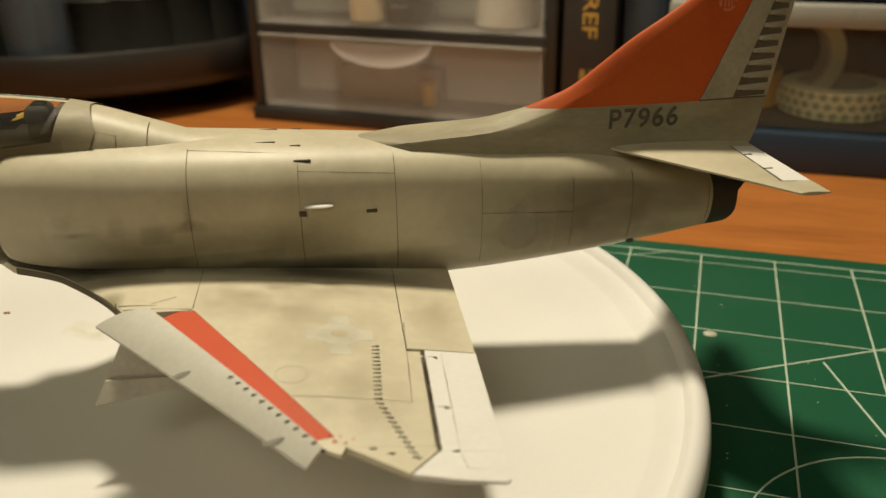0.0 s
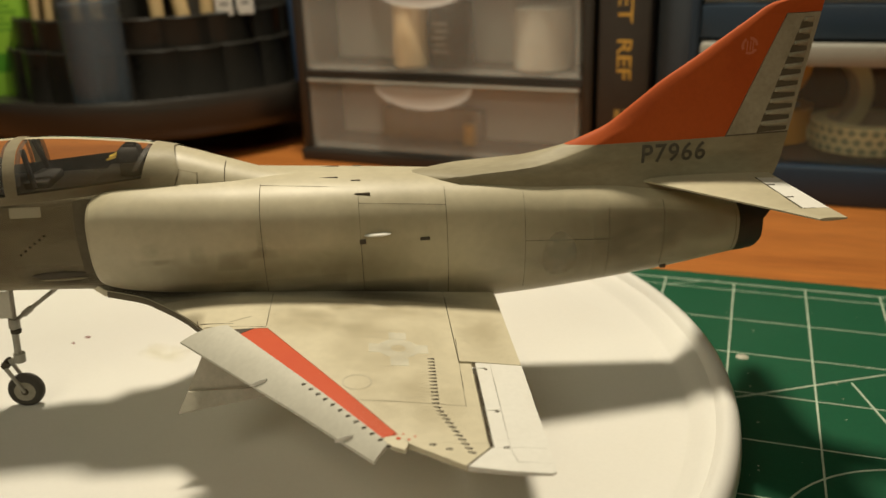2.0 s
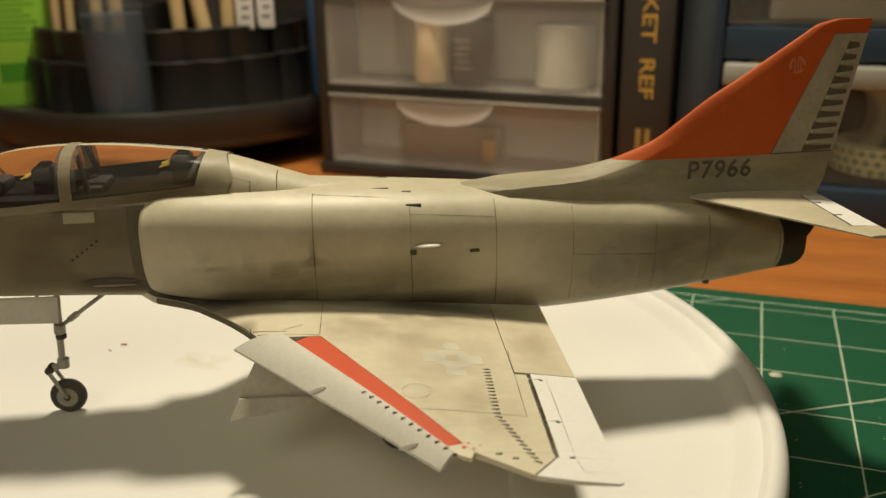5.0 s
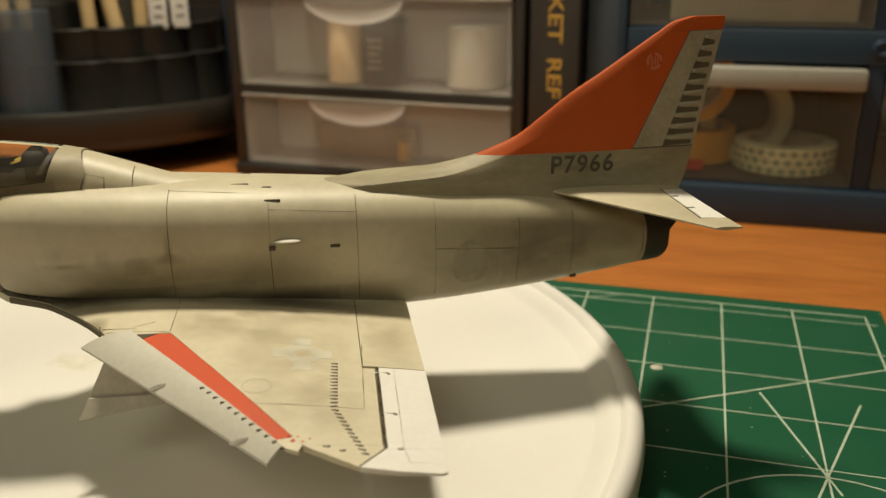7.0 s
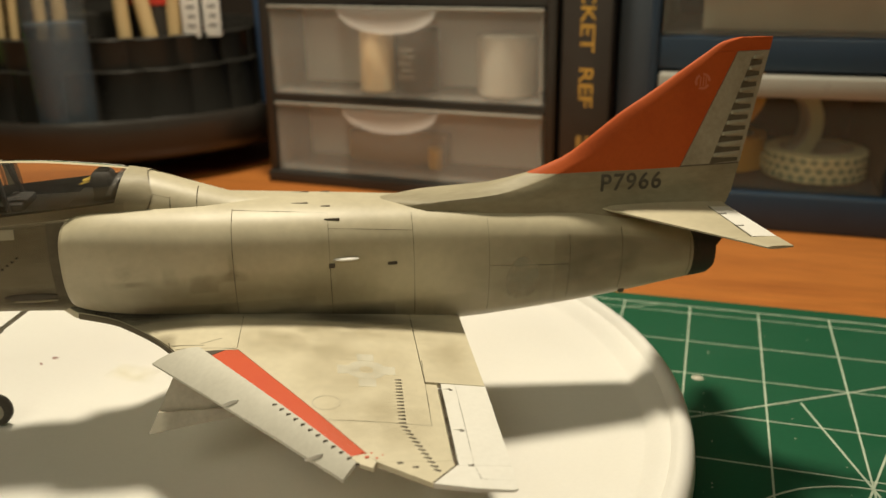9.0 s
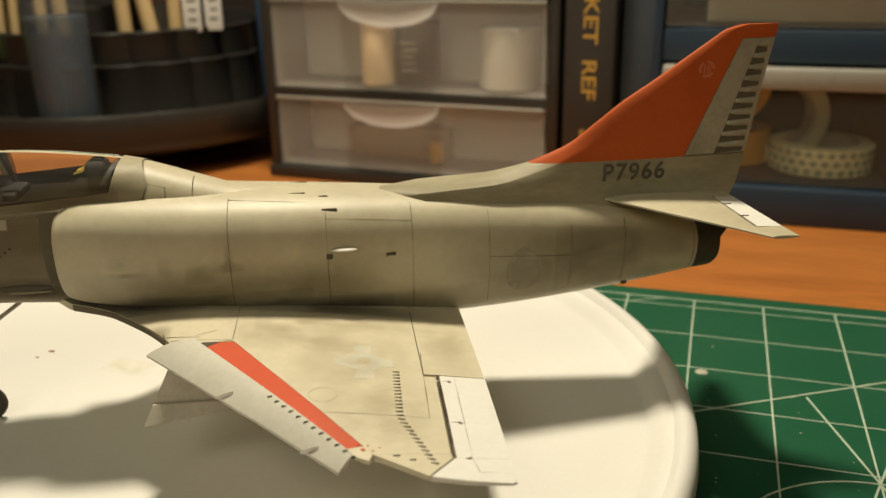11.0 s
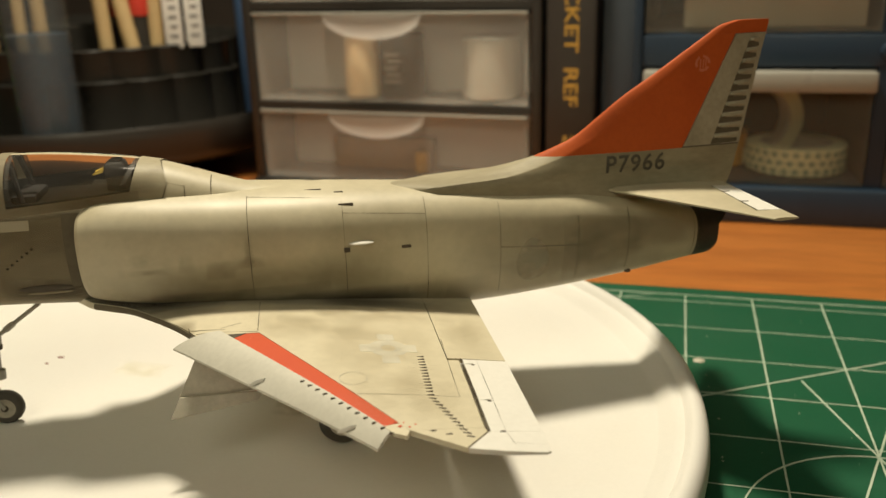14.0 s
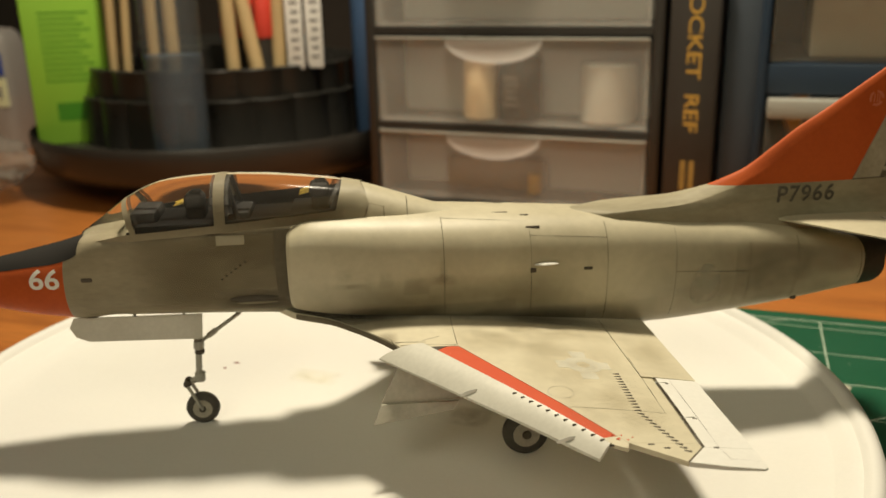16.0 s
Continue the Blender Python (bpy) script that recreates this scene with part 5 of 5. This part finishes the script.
for x0, x1 in ((-0.0245, 0.0842), (0.0932, 0.1988), (0.2078, 0.315)):
    for z0, z1 in ((0.0205, 0.0782), (0.0958, 0.172)):
        d = part("clear_drawer", box(x0, x1, 0, 0.0014, z0, z1 - 0.0105, 0.0005), PANE, org, "clear plastic drawer front")
        part("drawer_lip", box(x0, x1, -0.0075, 0.0014, z1 - 0.0105, z1 - 0.0005, 0.0014), LIP, d, "pale drawer lip")
        part("drawer_floor", box(x0, x1, 0.0014, 0.125, z0, z0 + 0.0012), PANE, d)
        for xx in (x0, x1 - 0.0012):
            part("drawer_side", box(xx, xx + 0.0012, 0.0014, 0.125, z0 + 0.0012, z1 - 0.012), PANE, d)

knob = lathe([(0.0040, 0), (0.0042, 0.0008), (0.0038, 0.0024), (0.0026, 0.0030), (0.0022, 0.0024), (0.0008, 0.0022)], 24)
bmesh.ops.transform(knob, matrix=Matrix.Translation((0.0888, 0.0012, 0.0868)) @ Matrix.Rotation(radians(90), 4, "X"), verts=knob.verts[:])
part("peg", knob, NAVY, org, "round plastic peg")


def tape_roll(name, label, x, y, z, r, h, material, tilt=(0, 0, 0), diamonds=False):
    ob = thing(name, label, "tape roll", (0, 0, 0))
    ob.matrix_world = pose(x, y, z, *tilt)
    part("tape", lathe([(r * 0.72, 0), (r, 0.0004), (r, h - 0.0004), (r * 0.72, h)], 48, closed=True), material, ob)
    part("core", lathe([(r * 0.66, 0.0002), (r * 0.719, 0.0002), (r * 0.719, h - 0.0002), (r * 0.66, h - 0.0002)], 48, closed=True), PAGES, ob, "card core")
    if diamonds:
        for i in range(30):
            for j in range(3):
                a0 = math.tau * (i + 0.5 * j) / 30
                da, hh, zc = math.tau / 30 * 0.46, h * 0.15, h * (0.19 + 0.31 * j)
                bm = bmesh.new()
                q = [(a0 - da, zc), (a0, zc - hh), (a0 + da, zc), (a0, zc + hh)]
                bm.faces.new([bm.verts.new(((r + 0.00025) * math.cos(a), (r + 0.00025) * math.sin(a), zz)) for a, zz in q])
                part("diamond", bm, TAPEG, ob, smooth=False)
    return ob


ZF = TABLE + 0.0205 + 0.0012
tape_roll("patterned_tape", "cream tape roll with sage green diamonds in the clear drawer", 0.0560, 0.160, ZF, 0.0255, 0.0140, TAPE, diamonds=True)
tape_roll("masking_tape", "yellow masking tape roll lying flat in the clear drawer", 0.010, 0.170, ZF, 0.0215, 0.018, TAPEY)
tape_roll("masking_tape", "yellow masking tape roll leaning in the clear drawer", 0.006, 0.156, ZF + 0.0425, 0.021, 0.012, TAPEY, (78, 0, 8))
tape_roll("masking_tape", "tan tape roll standing on edge in the clear drawer", 0.033, 0.176, ZF + 0.0245, 0.024, 0.014, TAPE, (90, 0, 12))
redbox = thing("red_packet", "flat red packet in the clear drawer", "packet", (-0.002, 0.150, ZF))
part("packet", box(-0.018, 0.018, -0.012, 0.006, 0, 0.0035, 0.0008), PRINTR, redbox)
greybox = thing("card_box", "dull tan card box in the upper clear drawer", "box", (0.034, 0.166, TABLE + 0.0958 + 0.0012))
part("carton", box(-0.040, 0.045, -0.03, 0.03, 0, 0.05, 0.001), paint("dull_tan_card", (0.46, 0.40, 0.29), 0.7, amount=0.4, scale=40), greybox)

# ---- black rotating tool caddy ----
CX, CY = -0.455, 0.292
caddy = thing("tool_caddy", "round black plastic tool caddy with tiered pockets on the desk", "tool caddy", (CX, CY, TABLE))
part("tray", lathe([(0.130, 0.0), (0.148, 0.0005), (0.153, 0.003), (0.1565, 0.010), (0.1580, 0.022), (0.1580, 0.0288), (0.1570, 0.0302), (0.1556, 0.0294), (0.1550, 0.0220), (0.152, 0.0206), (0.03, 0.0206)], 128), TRAYBLACK, caddy)


def tier(r_out, r_in, z0, z1, n):
    """A ring of pockets: a wavy outer wall, an inner wall and dividers."""
    bm = bmesh.new()
    seg = n * 8
    def wave(k, r):
        return r + 0.0040 * abs(math.sin(math.pi * k / 8)) ** 0.7
    prof = []
    for z, dr in ((z0, 0.001), (z1 - 0.0024, 0.0), (z1 - 0.0012, 0.0007), (z1, 0.0), (z1 + 0.0002, -0.0010), (z1 - 0.0008, -0.0020), (z0 + 0.002, -0.0018)):
        prof.append([bm.verts.new(((wave(k, r_out) + dr) * math.cos(math.tau * k / seg), (wave(k, r_out) + dr) * math.sin(math.tau * k / seg), z)) for k in range(seg)])
    inner = [[bm.verts.new((r_in * math.cos(math.tau * k / seg), r_in * math.sin(math.tau * k / seg), z)) for k in range(seg)] for z in (z0 + 0.002, z1 + 0.004)]
    prof += inner
    for a, b in zip(prof, prof[1:]):
        for k in range(seg):
            bm.faces.new((a[k], a[(k + 1) % seg], b[(k + 1) % seg], b[k]))
    ring = part("pocket_ring", bm, INKBLACK, caddy)
    for k in range(n):
        a = math.tau * k / n
        d = box(r_in, r_out - 0.001, -0.0007, 0.0007, z0 + 0.002, z1 - 0.0008)
        bmesh.ops.rotate(d, cent=(0, 0, 0), matrix=Matrix.Rotation(a, 3, "Z"), verts=d.verts[:])
        part("divider", d, INKBLACK, ring, smooth=False)


tier(0.113, 0.082, 0.0206, 0.0572, 22)
tier(0.108, 0.072, 0.0206, 0.0785, 20)
part("hub", lathe([(0.070, 0.0206), (0.070, 0.092), (0.066, 0.094), (0.066, 0.050)], 48), INKBLACK, caddy)
FLOOR = TABLE + 0.0206
IN_CADDY = ("tool_caddy", "wooden_stick", "white_file", "red_pen", "marker_cap", "blue_bottle", "clear_jar", "green_box")


def stick(name, label, x, y, lean_x, lean_y, r, h, material, category, z=None, flat=1.0):
    ob = thing(name, label, category, (x, y, FLOOR + 0.0025 if z is None else z))
    bm = bmesh.new()
    rod((0, 0, 0), (lean_x * h, lean_y * h, h), r, r * 0.96, 12, bm)
    if flat != 1:
        for v in bm.verts:
            v.co.y *= flat
    part("shaft", bm, material, ob)
    return ob


for x, y, lx, r in ((-0.396, 0.212, -0.05, 0.0052), (-0.374, 0.222, -0.20, 0.0056), (-0.375, 0.236, 0.02, 0.0054),
                    (-0.500, 0.206, 0.02, 0.0046), (-0.516, 0.213, -0.03, 0.0040), (-0.487, 0.201, 0.06, 0.0034), (-0.455, 0.196, 0.0, 0.0044), (-0.438, 0.197, -0.02, 0.0050)):
    stick("wooden_stick", "pale wooden craft stick standing in the black caddy", x, y, lx, 0.03, r, 0.178, STICK, "wooden stick")
for x, y in ((-0.3600, 0.2390), (-0.3495, 0.2500)):
    ob = thing("white_file", "flat white tool with printed marks standing in the caddy", "hobby file", (x, y, FLOOR + 0.055), 25)
    part("blade", box(-0.0062, 0.0062, -0.002, 0.002, 0, 0.122, 0.0008), LABELW, ob)
    for k in range(7):
        part("print_bar", box(-0.0028 + 0.001 * (k % 2), 0.0033, -0.00215, -0.0019, 0.007 + 0.0066 * k, 0.0098 + 0.0066 * k), GREY, ob, smooth=False)
for x in (-0.397, -0.382, -0.411):
    stick("red_pen", "red capped marker standing in the black caddy", x, 0.233, 0, 0.0, 0.0061, 0.076, BLACKPL, "marker")
    ob = thing("marker_cap", "bright red marker cap in the caddy", "cap", (x, 0.233, FLOOR + 0.0025 + 0.076))
    part("cap", lathe([(0.0064, 0), (0.0066, 0.001), (0.0062, 0.033), (0.005, 0.035)], 20), PRINTR, ob)

blue = thing("blue_bottle", "tall blue plastic bottle standing in the black caddy", "bottle", (-0.3235, 0.290, FLOOR), 20)
part("body", lathe([(0.0095, 0), (0.0109, 0.001), (0.0115, 0.022), (0.0131, 0.145), (0.011, 0.156), (0.0055, 0.159)], 36), BLUE, blue)
jar = thing("clear_jar", "clear plastic jar half full of cloudy blue-grey liquid on the caddy", "jar", (-0.4150, 0.1640, FLOOR), 0)
part("wall", lathe([(0.0176, 0.0), (0.0190, 0.001), (0.0196, 0.02), (0.0208, 0.125), (0.0202, 0.125), (0.0190, 0.02), (0.0184, 0.002), (0.001, 0.002)], 48), GLASS, jar)
part("liquid", lathe([(0.0179, 0.0022), (0.0183, 0.003), (0.0188, 0.02), (0.0195, 0.0715), (0.0191, 0.0718)], 48), LIQUID, jar, "cloudy blue-grey liquid")
green = thing("green_box", "bright green printed card box standing in the caddy", "box", (-0.533, 0.1960, FLOOR), 36.0)
part("carton", box(-0.0290, 0.0290, 0, 0.022, 0, 0.145, 0.0012), GREEN, green)
for k in range(13):
    part("print_bar", box(-0.017, 0.019 - 0.004 * (k % 3), -0.00012, 0.001, 0.048 + 0.0042 * k, 0.0494 + 0.0042 * k), DKGREEN, green, smooth=False)
part("print_patch", box(-0.012, 0.02, -0.00012, 0.001, 0.018, 0.032), DKGREEN, green, smooth=False)
part("print_patch", box(-0.02665, -0.026, 0.004, 0.016, 0.050, 0.078), LABELW, green, smooth=False)

# the caddy stands raised on a foot, with all that is in it
# scaled about the camera's position, so that it looks the same from there
REDUCED = Matrix.Translation((0.00017, -0.03577, 0.01552)) @ Matrix.Scale(0.89, 4)
for ob in [o for o in bpy.data.objects if not o.parent and o.name.split(".")[0] in IN_CADDY]:
    ob.matrix_world = REDUCED @ ob.matrix_world
part("foot", lathe([(0.088, -0.0178), (0.090, -0.0170), (0.090, -0.002), (0.086, 0.0004)], 64), INKBLACK, caddy)

# ---- thinner bottle and crumpled bag at the desk's far side ----
bott = thing("thinner_bottle", "squat white plastic bottle with red and blue label, on the desk", "bottle", (-0.652, 0.240, TABLE), 4)
bm = bmesh.new()
ringz = []
for z, k in ((0.0, 0.92), (0.002, 1.0), (0.070, 1.0), (0.078, 0.97), (0.084, 0.86), (0.0875, 0.66), (0.0885, 0.3)):
    ringz.append([bm.verts.new((0.0165 * k * math.copysign(abs(math.cos(a)) ** 0.45, math.cos(a)), 0.0145 + 0.0145 * k * math.copysign(abs(math.sin(a)) ** 0.45, math.sin(a)), z)) for a in (math.tau * q / 40 for q in range(40))])
for a, b in zip(ringz, ringz[1:]):
    for q in range(40):
        bm.faces.new((a[q], a[(q + 1) % 40], b[(q + 1) % 40], b[q]))
bm.faces.new(ringz[0][::-1])
bm.faces.new(ringz[-1])
part("body", bm, HAZE, bott, "hazy translucent plastic body")
part("red_square", box(-0.0145, -0.0005, -0.0004, 0.002, 0.056, 0.071), PRINTR, bott, smooth=False)
part("blue_square", box(0.0, 0.0135, -0.0004, 0.002, 0.056, 0.071), PRINTB, bott, smooth=False)
part("label_block", box(-0.0135, 0.0145, -0.0004, 0.002, 0.034, 0.0535), TAPE, bott, smooth=False)
for k in range(5):
    part("print_bar", box(-0.0105 + 0.0046 * k, -0.0072 + 0.0046 * k, -0.0006, 0.002, 0.0395, 0.048), GREY, bott, smooth=False)
bm = bmesh.new()
bmesh.ops.create_icosphere(bm, subdivisions=5, radius=1)
for v in bm.verts:
    p = v.co.copy()
    k = 1 + 0.22 * noise.noise(p * 2.1) + 0.12 * noise.noise(p * 5.3) + 0.06 * abs(noise.noise(p * 11))
    v.co = Vector((p.x * 0.072 * k, p.y * 0.030 * k, max(0.0, 0.018 + p.z * 0.022 * k)))
bag = part("plastic_bag", bm, BAG)
bag.location = (-0.572, 0.098, TABLE)
bott.scale = (1.2, 1.2, 1.2)
bag.scale = (1.12, 1.12, 1.25)
tagged(bag, "crumpled clear plastic bag lying on the desk", "plastic bag")
